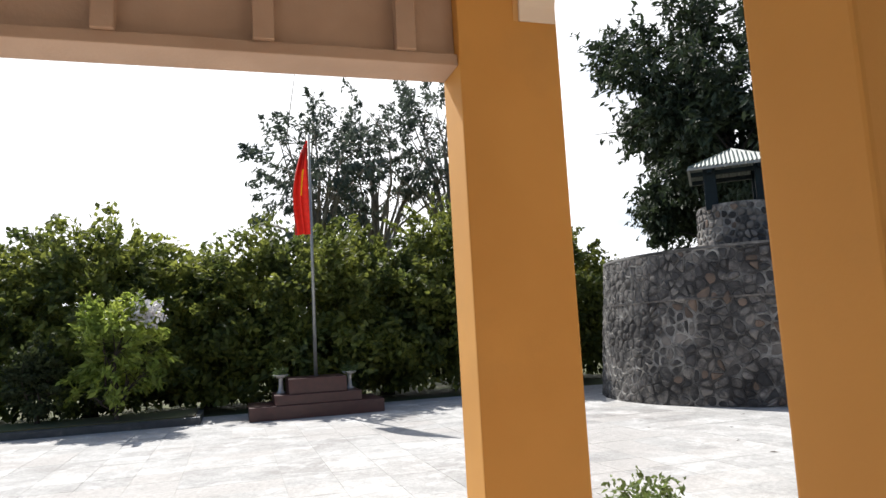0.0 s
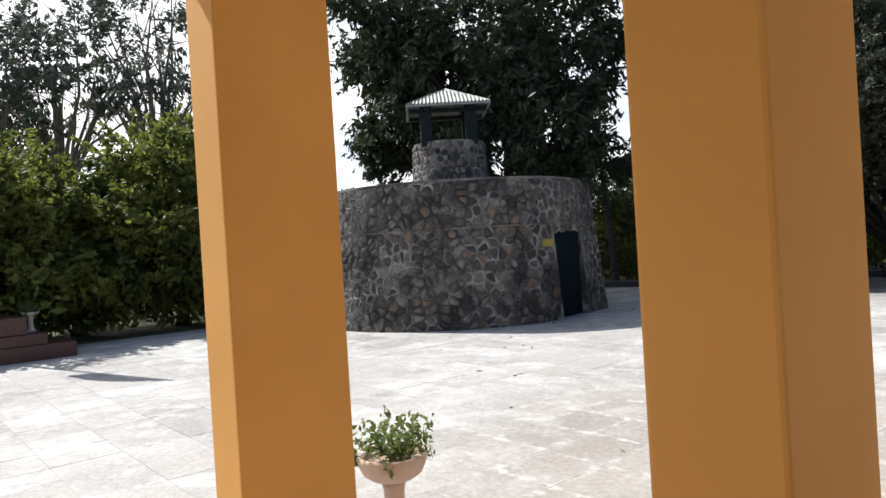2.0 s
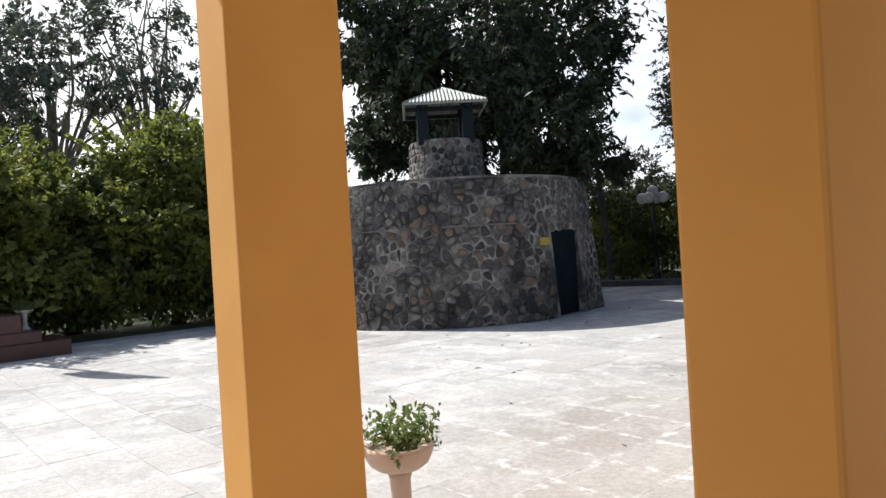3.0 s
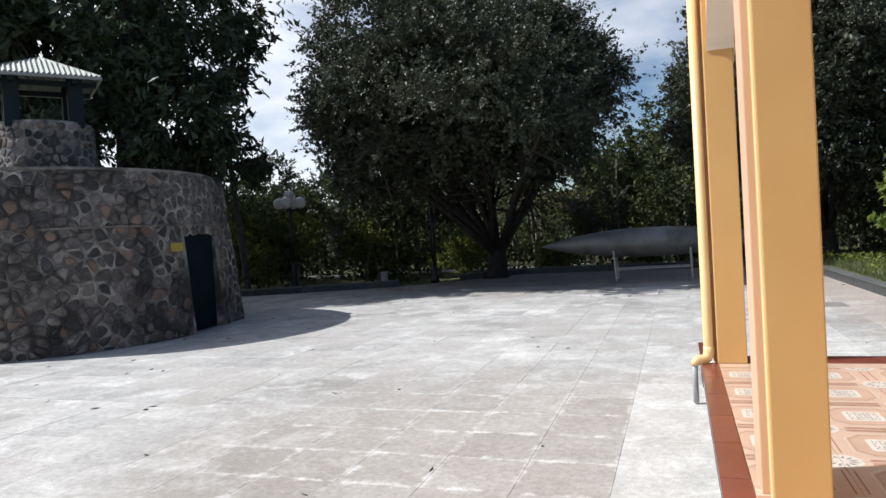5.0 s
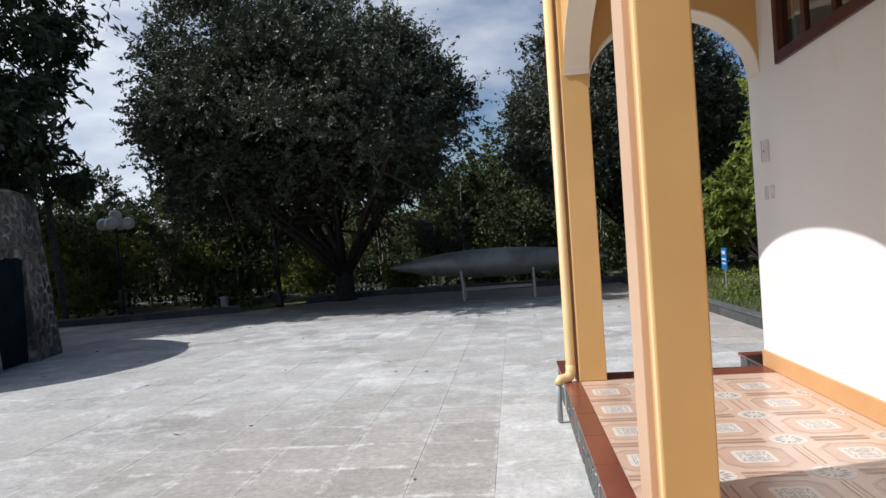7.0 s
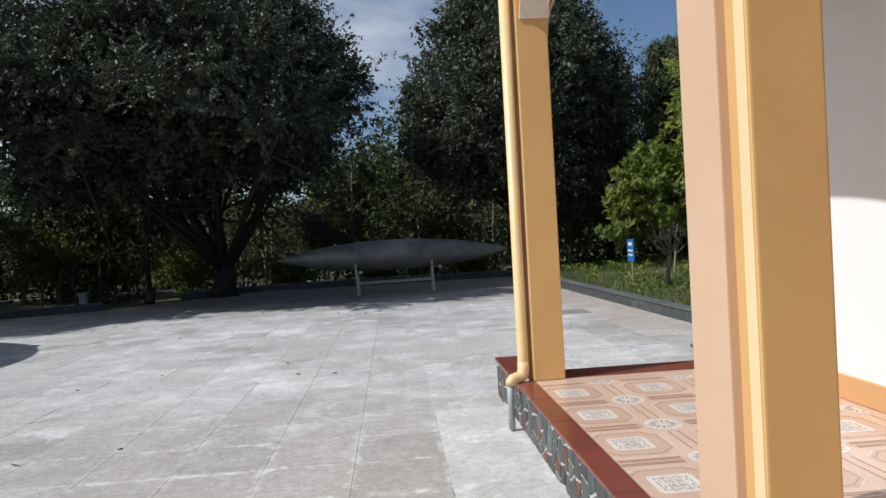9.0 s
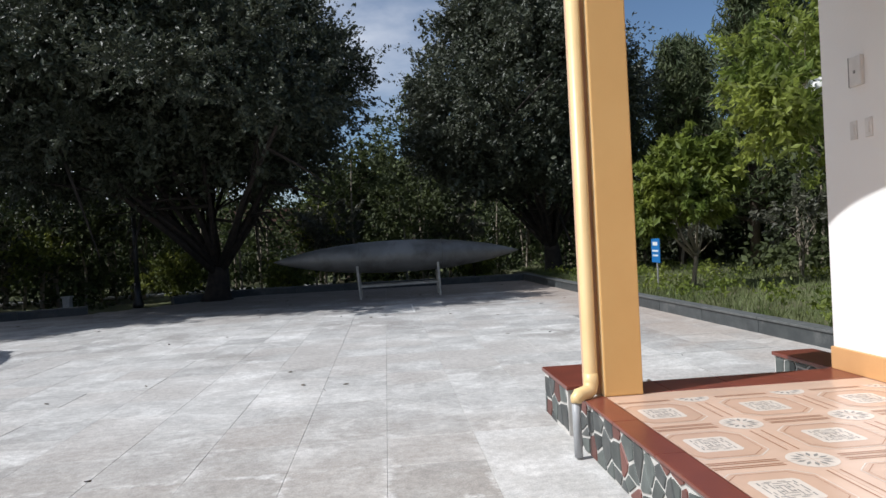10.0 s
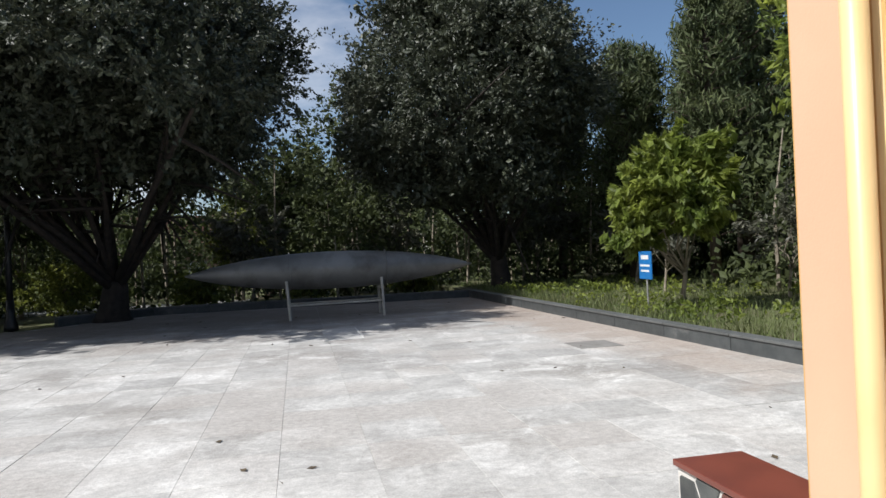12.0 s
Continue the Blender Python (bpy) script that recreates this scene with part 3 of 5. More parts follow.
def stone_piece(poly, place, depth, round_in=0.25, sink=0.02, soften=0.0, ridge=None):
    """One stone: the polygon's rim at the bed, a rounded face in front. place(u, v, w): w metres proud."""
    bm = bmesh.new()
    c = sum(poly) / len(poly)
    if soften:
        cut = []
        for k in range(len(poly)):
            p0, p1 = poly[k], poly[(k + 1) % len(poly)]
            cut += [p0 + (p1 - p0) * 0.27, p0 + (p1 - p0) * 0.73]
        poly = [c + (p - c) * soften for p in cut]
    if ridge:
        # a raised, uneven lip of pointing mortar round a domed stone
        k = len(poly)
        rings = [[bm.verts.new(place(*(p + (c - p) * f), w * q)) for p, q in zip(poly, ridge_heights)] for f, w, ridge_heights in
                 ((0.0, -sink, [1] * k), (0.02, ridge[1], ridge[2]), (ridge[0] * 0.6, ridge[1], ridge[2]), (ridge[0], 0.004, [1] * k), (ridge[0] + 0.16, depth, [1] * k), (ridge[0] + 0.45, depth * 1.35, [1] * k))]
        for n_, (a, b) in enumerate(zip(rings, rings[1:])):
            for i in range(k):
                bm.faces.new((a[i], a[(i + 1) % k], b[(i + 1) % k], b[i])).material_index = 1 if n_ < 3 else 0
        bm.faces.new(rings[-1])
        bmesh.ops.recalc_face_normals(bm, faces=bm.faces[:])
        return bm
    rim = [bm.verts.new(place(p[0], p[1], -sink)) for p in poly]
    mid = [bm.verts.new(place(*(p + (c - p) * 0.04), depth * 0.65)) for p in poly]
    top = [bm.verts.new(place(*(p + (c - p) * round_in), depth)) for p in poly]
    k = len(poly)
    for a, b in ((rim, mid), (mid, top)):
        for i in range(k):
            bm.faces.new((a[i], a[(i + 1) % k], b[(i + 1) % k], b[i]))
    bm.faces.new(top)
    bmesh.ops.recalc_face_normals(bm, faces=bm.faces[:])
    return bm


rng0 = np.random.default_rng(7)
FLOOR = 0.36

# ---------------------------------------------------------------- ground
bm = bmesh.new()
N = 40
size = 900.0
gv = [[bm.verts.new((-size + 2 * size * i / N, -size + 2 * size * j / N, -0.06)) for j in range(N + 1)] for i in range(N + 1)]
for i in range(N):
    for j in range(N):
        bm.faces.new((gv[i][j], gv[i + 1][j], gv[i + 1][j + 1], gv[i][j + 1]))
obj("ground", bm, SOIL, label="grassy soil ground reaching to the horizon", category="ground", kind="structure")

# court bed, 4 mm under the pavers
COURT = [(-16.6, -14.0), (4.0, -14.0), (3.85, 26.0), (-5.2, 26.0), (-8.4, 22.3), (-12.8, 20.6), (-16.6, 20.0)]
court = obj("pavement", prism(COURT, "z", -0.05, -0.004), JOINT, label="open court paved with weathered grey cement pavers", category="pavement", kind="structure")

# ---------------------------------------------------------------- building: porch, wall, arches
PX0, PX1 = 0.30, 2.18        # outer edge of the porch, wall face
PY1 = 8.62                   # far end of the porch
platform = obj("floor", box(PX0 + 0.02, PX1 + 0.2, -4.0, PY1 - 0.02, -0.05, FLOOR - 0.012), MORTAR, label="raised porch floor of patterned beige ceramic tiles", category="floor", kind="structure")
portico_floor = obj("floor_portico", box(-1.42, PX0 + 0.02, -4.0, 2.42, -0.05, FLOOR - 0.012), MORTAR, label="raised entrance floor with red tile edging", category="floor", kind="structure")

wall = obj("wall_east", box(PX1, PX1 + 0.25, -4.0, PY1, -0.05, 3.0), WHITE, label="white painted porch wall with tan skirting", category="wall", kind="structure")
obj("wall_east_upper", box(PX1, PX1 + 0.25, 7.89, PY1, 3.0, 4.15), WHITE, label="white painted wall beside a window", category="wall", kind="structure")
obj("wall_east_middle", box(PX1, PX1 + 0.25, -4.0, 5.9, 3.0, 4.15), WHITE, label="white painted wall above the porch", category="wall", kind="structure")
obj("wall_east_lintel", box(PX1, PX1 + 0.25, 5.9, 7.89, 3.85, 4.15), WHITE, label="white painted wall over a window", category="wall", kind="structure")
obj("baseboard", box(PX1 - 0.018, PX1 + 0.02, -4.0, PY1 + 0.01, FLOOR, FLOOR + 0.155, 0.006), TAN, label="tan painted skirting band", category="baseboard", kind="structure")
obj("wall_rear", box(-1.42, PX1 + 0.25, -4.25, -4.0, -0.05, 4.15), WHITE, label="plain white wall closing the porch", category="wall", kind="structure")
obj("wall_far_side", box(PX1 + 0.25, PX1 + 5.0, PY1 - 0.25, PY1, -0.05, 4.15), WHITE, label="plain white end wall of the building", category="wall", kind="structure")
obj("ceiling", box(PX0, PX1 + 0.25, -4.25, PY1, 4.15, 4.3), WHITE, label="white plastered porch ceiling", category="ceiling", kind="structure")
obj("ceiling_portico", box(-1.45, PX0, -4.25, 2.42, 4.15, 4.3), WHITE, label="white plastered entrance ceiling", category="ceiling", kind="structure")
obj("roof", box(0.28, PX1 + 5.0, -4.4, PY1 + 0.1, 4.3, 4.45), CREAM, label="flat concrete roof slab", category="roof", kind="structure")


def arch_outline(a, b, spring, rise, top, n=28):
    """Spandrel panel over an opening from a to b."""
    c, h = (a + b) / 2, (b - a) / 2
    pts = [(a, top), (a, spring)]
    pts += [(c - h * math.cos(math.pi * k / n), spring + rise * math.sin(math.pi * k / n)) for k in range(1, n)]
    return pts + [(b, spring), (b, top)]


def soffit(a, b, spring, rise, axis, w0, w1, n=28, thick=0.012):
    c, h = (a + b) / 2, (b - a) / 2
    arc = [(c - h * math.cos(math.pi * k / n), spring + rise * math.sin(math.pi * k / n)) for k in range(n + 1)]
    inner = [(c - (h - thick) * math.cos(math.pi * k / n), spring - thick * 0.4 + (rise - thick) * math.sin(math.pi * k / n)) for k in range(n + 1)]
    return prism(arc + inner[::-1], axis, w0, w1)


def column(name, x0, x1, y0, y1, label, strip=True, step=0.087, paint=YELLOW):
    """A rectangular plastered pier with a thin raised strip along its outer rear half."""
    root = empty(name, ((x0 + x1) / 2, (y0 + y1) / 2, FLOOR), label, "column", kind="structure", group="porch columns")
    cx, cy = (x0 + x1) / 2, (y0 + y1) / 2
    part("shaft", box(x0 - cx, x1 - cx, y0 - cy, y1 - cy, 0, 4.15 - FLOOR, 0.008), paint, root)
    ya = y0 - cy + step
    if strip:
        part("pilaster_strip", box(x0 - cx - 0.035, x0 - cx + 0.01, ya, y1 - cy - 0.05, 0, 4.15 - FLOOR, 0.006), PEACH, root, "pale peach painted edge strip")
        part("corner_band", box(x0 - cx - 0.003, x0 - cx + 0.01, y0 - cy + 0.012, y0 - cy + step * 0.55, 0, 4.15 - FLOOR), PALE_OCHRE, root, "pale cream ochre corner band")
    return root


CY0, CY1, DY0, DY1, BY0, BY1 = 5.035, 5.50, 8.266, 8.70, 1.80, 2.12
column("column_a", -1.31, -1.08, 1.85, 2.30, "ochre painted square pier at the entrance corner, coloured as in shade", paint=SHADED_OCHRE)
column("column_b", 0.545, 0.755, BY0, BY1, "ochre painted square pier, porch shade put into its colour", False, paint=SHADED_OCHRE)
column("column_c", 0.50, 0.742, CY0, CY1, "ochre painted square pier with a raised edge strip", True, 0.135)
col_d = column("column_d", 0.43, 0.675, DY0, DY1, "ochre painted square pier beside a downpipe")

SPRING, RISE = 3.15, 0.48
for tag, a, b in (("front_one", CY1, DY0), ("front_two", BY1, CY0)):
    w = obj("arch_" + tag, prism(arch_outline(a, b, SPRING, RISE, 4.15), "x", 0.47, 0.68), YELLOW, label="ochre spandrel wall over a flat porch arch", category="arch", kind="structure")
    part("soffit", soffit(a, b, SPRING, RISE, "x", 0.462, 0.688), CREAM, w, "cream painted arch soffit")
w = obj("arch_end", prism(arch_outline(0.675, PX1, 3.04, 0.64, 4.15), "y", DY0 + 0.05, DY1 - 0.1), YELLOW, label="ochre spandrel wall over the end arch", category="arch", kind="structure")
part("soffit", soffit(0.675, PX1, 3.04, 0.64, "y", DY0 + 0.042, DY1 - 0.092), CREAM, w, "cream painted arch soffit")
w = obj("arch_entrance", prism(arch_outline(-1.08, 0.545, 3.0, 0.6, 4.15), "y", 2.10, 2.28), YELLOW, label="ochre spandrel wall over the entrance side arch", category="arch", kind="structure")
part("soffit", soffit(-1.08, 0.545, 3.0, 0.6, "y", 2.123, 2.288), CREAM, w, "cream painted arch soffit")

obj("roof_portico", box(-1.5, 0.28, -4.4, 2.5, 4.3, 4.45), CREAM, label="flat concrete entrance roof slab", category="roof", kind="structure")

# entrance front beam with ribs on its inner face
beam = empty("entrance_beam", (-1.2, -1.0, 2.845), "brown beige ribbed beam over the entrance front", "beam", kind="structure")
part("panel", box(-0.08, 0.06, -3.0, 2.85, 0, 1.305, 0.006), BEAM, beam)
part("lower_lip", box(-0.10, 0.10, -3.0, 2.85, -0.05, 0.0, 0.006), BEAM, beam)
for k in range(11):
    y = 2.63 - 0.555 * k
    part("rib", box(0.06, 0.12, y - 0.04, y + 0.04, 0.0, 1.305, 0.005), BEAM, beam)

# downpipe on the far pier
pipe = empty("downpipe", (0.336, DY0 + 0.044, FLOOR), "cream yellow painted rainwater downpipe with elbow", "pipe", turn=0)
bm = bmesh.new()
add_path(bm, [(0.02, 0, 3.8), (0.02, 0, 0.10), (0.01, -0.01, 0.055), (-0.02, -0.03, 0.035), (-0.085, -0.07, 0.028)], [0.043, 0.043, 0.043, 0.043, 0.042], 14)
part("pipe", bm, PIPE, pipe, smooth=True)
part("elbow", add_path(bmesh.new(), [(0.02, 0, 0.15), (0.02, 0, 0.09), (0.005, -0.012, 0.045), (-0.03, -0.035, 0.032), (-0.082, -0.070, 0.03), (-0.102, -0.085, 0.016), (-0.106, -0.088, -0.012)], [0.046, 0.047, 0.048, 0.047, 0.044, 0.038, 0.034], 14), PIPE, pipe, smooth=True)
part("lower_pipe", add_path(bmesh.new(), [(-0.106, -0.088, 0.0), (-0.107, -0.09, -0.15), (-0.106, -0.09, -0.345)], [0.027, 0.026, 0.026], 12), PVC, pipe, "bare grey plastic pipe", smooth=True)

# window high in the wall
win = empty("window_1", (PX1, 6.895, 3.0), "high window with red brown wooden frame", "window", kind="structure")
for n_, b_ in (("frame_bottom", (-0.03, 0.1, -0.995, 0.995, 0.0, 0.09)), ("frame_top", (-0.03, 0.1, -0.995, 0.995, 0.76, 0.85)),
               ("frame_side", (-0.03, 0.1, 0.91, 0.995, 0.09, 0.76)), ("frame_side", (-0.03, 0.1, -0.995, -0.91, 0.09, 0.76)),
               ("mullion", (0.0, 0.05, 0.45, 0.52, 0.09, 0.76)), ("mullion", (0.0, 0.05, -0.05, 0.02, 0.09, 0.76)), ("mullion", (0.0, 0.05, -0.52, -0.45, 0.09, 0.76))):
    part(n_, box(*b_, 0.006), BROWNFRAME, win)
part("curtain", box(0.12, 0.14, -0.91, 0.91, 0.09, 0.76), CURTAIN, win, "pale curtain behind the panes")
glass = bpy.data.materials.new("window_glass")
glass.use_nodes = True
glass.node_tree.nodes["Principled BSDF"].inputs["Transmission Weight"].default_value = 1.0
glass.node_tree.nodes["Principled BSDF"].inputs["Roughness"].default_value = 0.02
for y in (-0.71, -0.235, 0.235, 0.71):
    p = part("pane", box(0.02, 0.026, y - 0.24, y + 0.24, 0.09, 0.76), glass, win)
    p.visible_shadow = False

# switch box and two switches on the wall end
sb = empty("switch_box", (PX1, 8.25, 2.235), "flat white electric switch box with cover", "switch box")
part("cover", box(-0.028, 0.0, -0.055, 0.055, 0, 0.19, 0.006), BOXGREY, sb)
part("seam", box(-0.03, -0.012, 0.052, 0.058, 0.0, 0.19), BOXLINE, sb, "dark gap along the cover")
part("knob", box(-0.034, -0.026, -0.008, 0.008, 0.08, 0.1, 0.003), BOXLINE, sb)
for y in (8.17, 8.31):
    s = empty("wall_switch", (PX1, y, 1.9), "small white wall switch plate", "switch", group="wall switches")
    part("plate", box(-0.012, 0, -0.03, 0.03, 0, 0.12, 0.004), BOXGREY, s)
    part("rocker", box(-0.018, -0.01, -0.016, 0.016, 0.025, 0.095, 0.003), BOXGREY, s)

# steps at the far end and their side blocks
steps = empty("end_steps", (1.4, PY1, 0), "dark red tiled steps at the porch end", "steps", kind="structure")
part("step", box(-0.76, 0.8, -0.02, 0.34, -0.02, 0.175, 0.004), RED, steps)
part("core", box(-0.76, 0.8, 0.34, 0.36, -0.02, 0.03), MORTAR, steps)


# ---------------------------------------------------------------- rough stone block house
BC = Vector((-12.22, 12.65, 0))
RB0, RB1, HB = 3.50, 3.24, 3.12
bunker = empty("block_house", (BC.x, BC.y, 0), "round rubble stone block house with a roofed turret", "block house")


def ring_wall(r0, r1, z0, z1, thick, n=96, skip=None):
    bm = bmesh.new()
    def col(a):
        c, s = math.cos(a), math.sin(a)
        return [bm.verts.new((r * c, r * s, z)) for r, z in ((r0, z0), (r1, z1), (r1 - thick, z1), (r0 - thick, z0))]
    angs = [2 * math.pi * k / n for k in range(n)]
    if skip:
        angs = [skip[1] + (2 * math.pi - (skip[1] - skip[0])) * k / n for k in range(n + 1)]
    cols = [col(a) for a in angs]
    pairs = list(zip(cols, cols[1:])) + ([] if skip else [(cols[-1], cols[0])])
    for a, b in pairs:
        for k in range(4):
            bm.faces.new((a[k], b[k], b[(k + 1) % 4], a[(k + 1) % 4]))
    if skip:
        bm.faces.new(cols[0]), bm.faces.new(cols[-1][::-1])
    bmesh.ops.recalc_face_normals(bm, faces=bm.faces[:])
    return bm


DOOR_A, DOOR_B = 0.0, 0.345
DOOR_H = 1.94
lower_top = RB0 + (RB1 - RB0) * DOOR_H / HB
part("wall", ring_wall(RB0, lower_top, -0.05, DOOR_H, 0.5, skip=(DOOR_A, DOOR_B)), RIDGE, bunker, "dark mortared rubble wall")
part("upper_wall", ring_wall(lower_top, RB1, DOOR_H, HB, 0.5), RIDGE, bunker, "dark mortared rubble wall")
part("roof", lathe([(RB1 - 0.45, 2.7), (RB1 - 0.45, 2.8), (1.0, 2.95), (0.3, 2.96)], 48), BED, bunker)
part("parapet_cap", ring_wall(RB1 + 0.03, RB1 + 0.03, HB, HB + 0.05, 0.42), BED, bunker)
part("string_course", ring_wall(RB0 - 0.165 + 0.022, RB0 - 0.165 + 0.03, 2.10, 2.135, 0.2), RUBBLE, bunker, "narrow weathered ledge")
mid_a = (DOOR_A + DOOR_B) / 2
door = part("door", box(-0.03, 0.03, -0.56, 0.56, 0.02, DOOR_H, 0.006), DOORBLUE, bunker, "dark teal sheet steel door in shadow")
door.matrix_local = pose(3.24 * math.cos(mid_a), 3.24 * math.sin(mid_a), 0, 0, 0, math.degrees(mid_a))
jamb = part("door_jamb", box(-0.3, 0.12, -0.03, 0.05, -0.02, DOOR_H, 0.02), BED, bunker, "grey cement door jamb")
jamb.matrix_local = pose(3.28 * math.cos(DOOR_B + 0.015), 3.28 * math.sin(DOOR_B + 0.015), 0, 0, 0, math.degrees(DOOR_B))
# flat return wall beyond the door
RET = [((-9.03, 13.98), (-9.24, 14.95), (-9.95, 15.25), (-10.2, 13.9)), ((-9.29, 13.90), (-9.52, 14.80), (-10.15, 15.05), (-10.4, 13.8))]
bm = bmesh.new()
lo, hi = [[bm.verts.new((x - BC.x, y - BC.y, z)) for x, y in ring] for ring, z in zip(RET, (-0.05, HB - 0.02))]
for k in range(4):
    bm.faces.new((lo[k], lo[(k + 1) % 4], hi[(k + 1) % 4], hi[k]))
bm.faces.new(hi), bm.faces.new(lo[::-1])
bmesh.ops.recalc_face_normals(bm, faces=bm.faces[:])
part("return_wall", bm, RIDGE, bunker, "dark mortared rubble wall beside the door")
turret = part("turret", ring_wall(1.0, 0.9, 2.9, 4.36, 0.22, 48), RIDGE, bunker, "grey cobbled turret drum")
for sx in (-1, 1):
    for sy in (-1, 1):
        p = part("post", box(-0.14, 0.14, -0.14, 0.14, 4.25, 5.30, 0.01), BLUEGREEN, bunker, "dark blue green square post")
        p.matrix_local = pose(0, 0, 0, 0, 0, 52) @ pose(sx * 0.56, sy * 0.56, 0)
# corrugated hipped roof
bm = bmesh.new()
half, eave, apex = 1.02, 5.25, 5.80
cuts = 44
for q in range(4):
    rows_ = []
    for j in range(7):
        s = j / 6
        w_ = half * (1 - s)
        row = []
        for i in range(cuts + 1):
            u = -half + 2 * half * i / cuts
            uu = max(-w_, min(w_, u))
            z = eave + (apex - eave) * s + 0.018 * math.cos(i * math.pi)
            v = Vector((uu, -half * (1 - s), z))
            row.append(bm.verts.new(Matrix.Rotation(q * math.pi / 2, 3, "Z") @ v))
        rows_.append(row)
    for a, b in zip(rows_, rows_[1:]):
        for i in range(cuts):
            bm.faces.new((a[i], a[i + 1], b[i + 1], b[i]))
bmesh.ops.remove_doubles(bm, verts=bm.verts[:], dist=0.002)
rf = part("turret_roof", bm, SHEET, bunker, "pale green corrugated hipped roof sheet")
rf.matrix_local = pose(0, 0, 0, 0, 0, 52)
for q in range(4):
    e = part("roof_edge", box(-half, half, -half - 0.02, -half + 0.04, eave - 0.075, eave - 0.015, 0.006), SHEET_EDGE, bunker)
    e.matrix_local = pose(0, 0, 0, 0, 0, 52 + 90 * q)
    e = part("roof_beam", box(-half + 0.05, half - 0.05, -0.6, -0.5, 5.1, 5.2, 0.006), BLUEGREEN, bunker)
    e.matrix_local = pose(0, 0, 0, 0, 0, 52 + 90 * q)
plate_a = math.atan2(12.35 - BC.y, 3.4)
pl = part("name_plate", box(0, 0.05, -0.14, 0.14, -0.08, 0.08, 0.01), BRASS, bunker, "small yellow metal plate")
pl.matrix_local = pose(3.40 * math.cos(plate_a), 3.40 * math.sin(plate_a), 1.70, 0, 0, math.degrees(plate_a))

post = empty("concrete_post", (-14.0, 22.0, 0), "tall slim dark concrete post behind the block house", "post")
part("shaft", add_tube(bmesh.new(), (0, 0, -0.1), (-0.55, 0.0, 6.0), 0.12, 0.09, 10), RUBBLE_DARK, post)
part("cap", lathe([(0.0, 6.03), (0.10, 6.0), (0.10, 5.96)], 10, (-0.55, 0)), RUBBLE_DARK, post)

# ---------------------------------------------------------------- kerbs
KERB = [[(3.97, 8.0), (3.54, 26.1)], [(3.54, 26.1), (-5.2, 26.1)], [(-8.5, 22.3), (-12.8, 20.6)], [(-12.8, 20.6), (-17.0, 20.2)], [(-5.2, 26.1), (-7.0, 24.3)]]
for line in KERB:
    (xa, ya), (xb, yb) = line
    length = math.hypot(xb - xa, yb - ya)
    ang = math.degrees(math.atan2(yb - ya, xb - xa))
    kerb = empty("kerb", (xa, ya, 0), "low dark granite planting kerb with pale cap", "kerb", kind="structure", turn=ang, group="planting kerbs")
    n_ = max(1, round(length / 1.45))
    for k in range(n_):
        a, b = length * k / n_ + 0.006, length * (k + 1) / n_ - 0.006
        part("kerb_stone", box(a, b, -0.12, 0.06, -0.03, 0.175, 0.008), GRANITE, kerb)
        part("cap_stone", box(a, b, -0.13, 0.08, 0.177, 0.21, 0.008), GRANITE_TOP, kerb)

path_ = obj("garden_path", prism([(-17, 28.6), (-3.0, 29.8), (-3.0, 31.0), (-17, 29.8)], "z", -0.05, 0.015), APRON, label="pale concrete garden path among trees", category="path", kind="structure")
bol = empty("bollard", (-9.75, 24.0, 0), "short whitish concrete bollard at the kerb end", "bollard")
part("shaft", box(-0.1, 0.1, -0.1, 0.1, -0.05, 0.36, 0.02), APRON, bol)
part("cap", box(-0.13, 0.13, -0.13, 0.13, 0.36, 0.41, 0.02), APRON, bol)

# a relaid slab with pale cement along two edges, and one dark slab
relaid = empty("relaid_slab", (-0.7, 18.7, 0.0), "relaid concrete slab with pale cement edges", "paving slab")
part("slab", box(-0.30, 0.30, -0.86, 0.86, -0.01, 0.006, 0.002), APRON, relaid)
part("cement_edge", box(-0.34, 0.34, -0.90, -0.864, -0.01, 0.010, 0.003), LIME, relaid, "pale cement edge")
part("cement_edge", box(0.304, 0.34, -0.86, 0.86, -0.01, 0.010, 0.003), LIME, relaid, "pale cement edge")
dark_slab = empty("dark_slab", (2.55, 15.35, 0.0), "single dark grey slab set in the pavers", "paving slab")
part("slab", box(-0.31, 0.31, -0.31, 0.31, -0.01, 0.005, 0.002), COVER, dark_slab)

# ---------------------------------------------------------------- drop tank on a stand
tank = empty("display_tank", (-0.58, 22.2, 0), "long grey metal drop tank shown on a low stand", "tank")
prof = []
for k in range(33):
    s = -1 + 2 * k / 32
    prof.append((max(0.012, 0.42 * (1 - abs(s) ** 2.1) ** 0.85), s * 3.2))
body = part("body", lathe(prof, 28), TANKM, tank, smooth=True)
body.matrix_local = pose(0, 0, 1.06, 0, 90, 0)
for x in (-1.0, -0.98, 1.15):
    b_ = part("band", lathe([(0.405, x - 0.012), (0.412, x - 0.01), (0.412, x + 0.01), (0.405, x + 0.012)], 28), TANKM, tank)
    b_.matrix_local = pose(0, 0, 1.06, 0, 90, 0)
for x in (-1.06, 1.02):
    for y in (-0.33, 0.33):
        part("leg", add_tube(bmesh.new(), (x + 0.06 * (1 if x < 0 else 0.4), y * 1.2, -0.01), (x, y, 0.86), 0.033, n=8), LEG, tank)
    part("cross_bar", add_tube(bmesh.new(), (x, -0.36, 0.62), (x, 0.36, 0.62), 0.03, n=8), LEG, tank)
for y in (-0.36, 0.36):
    part("long_bar", add_tube(bmesh.new(), (-1.04, y, 0.32), (1.02, y, 0.34), 0.022, n=8), LEG, tank)

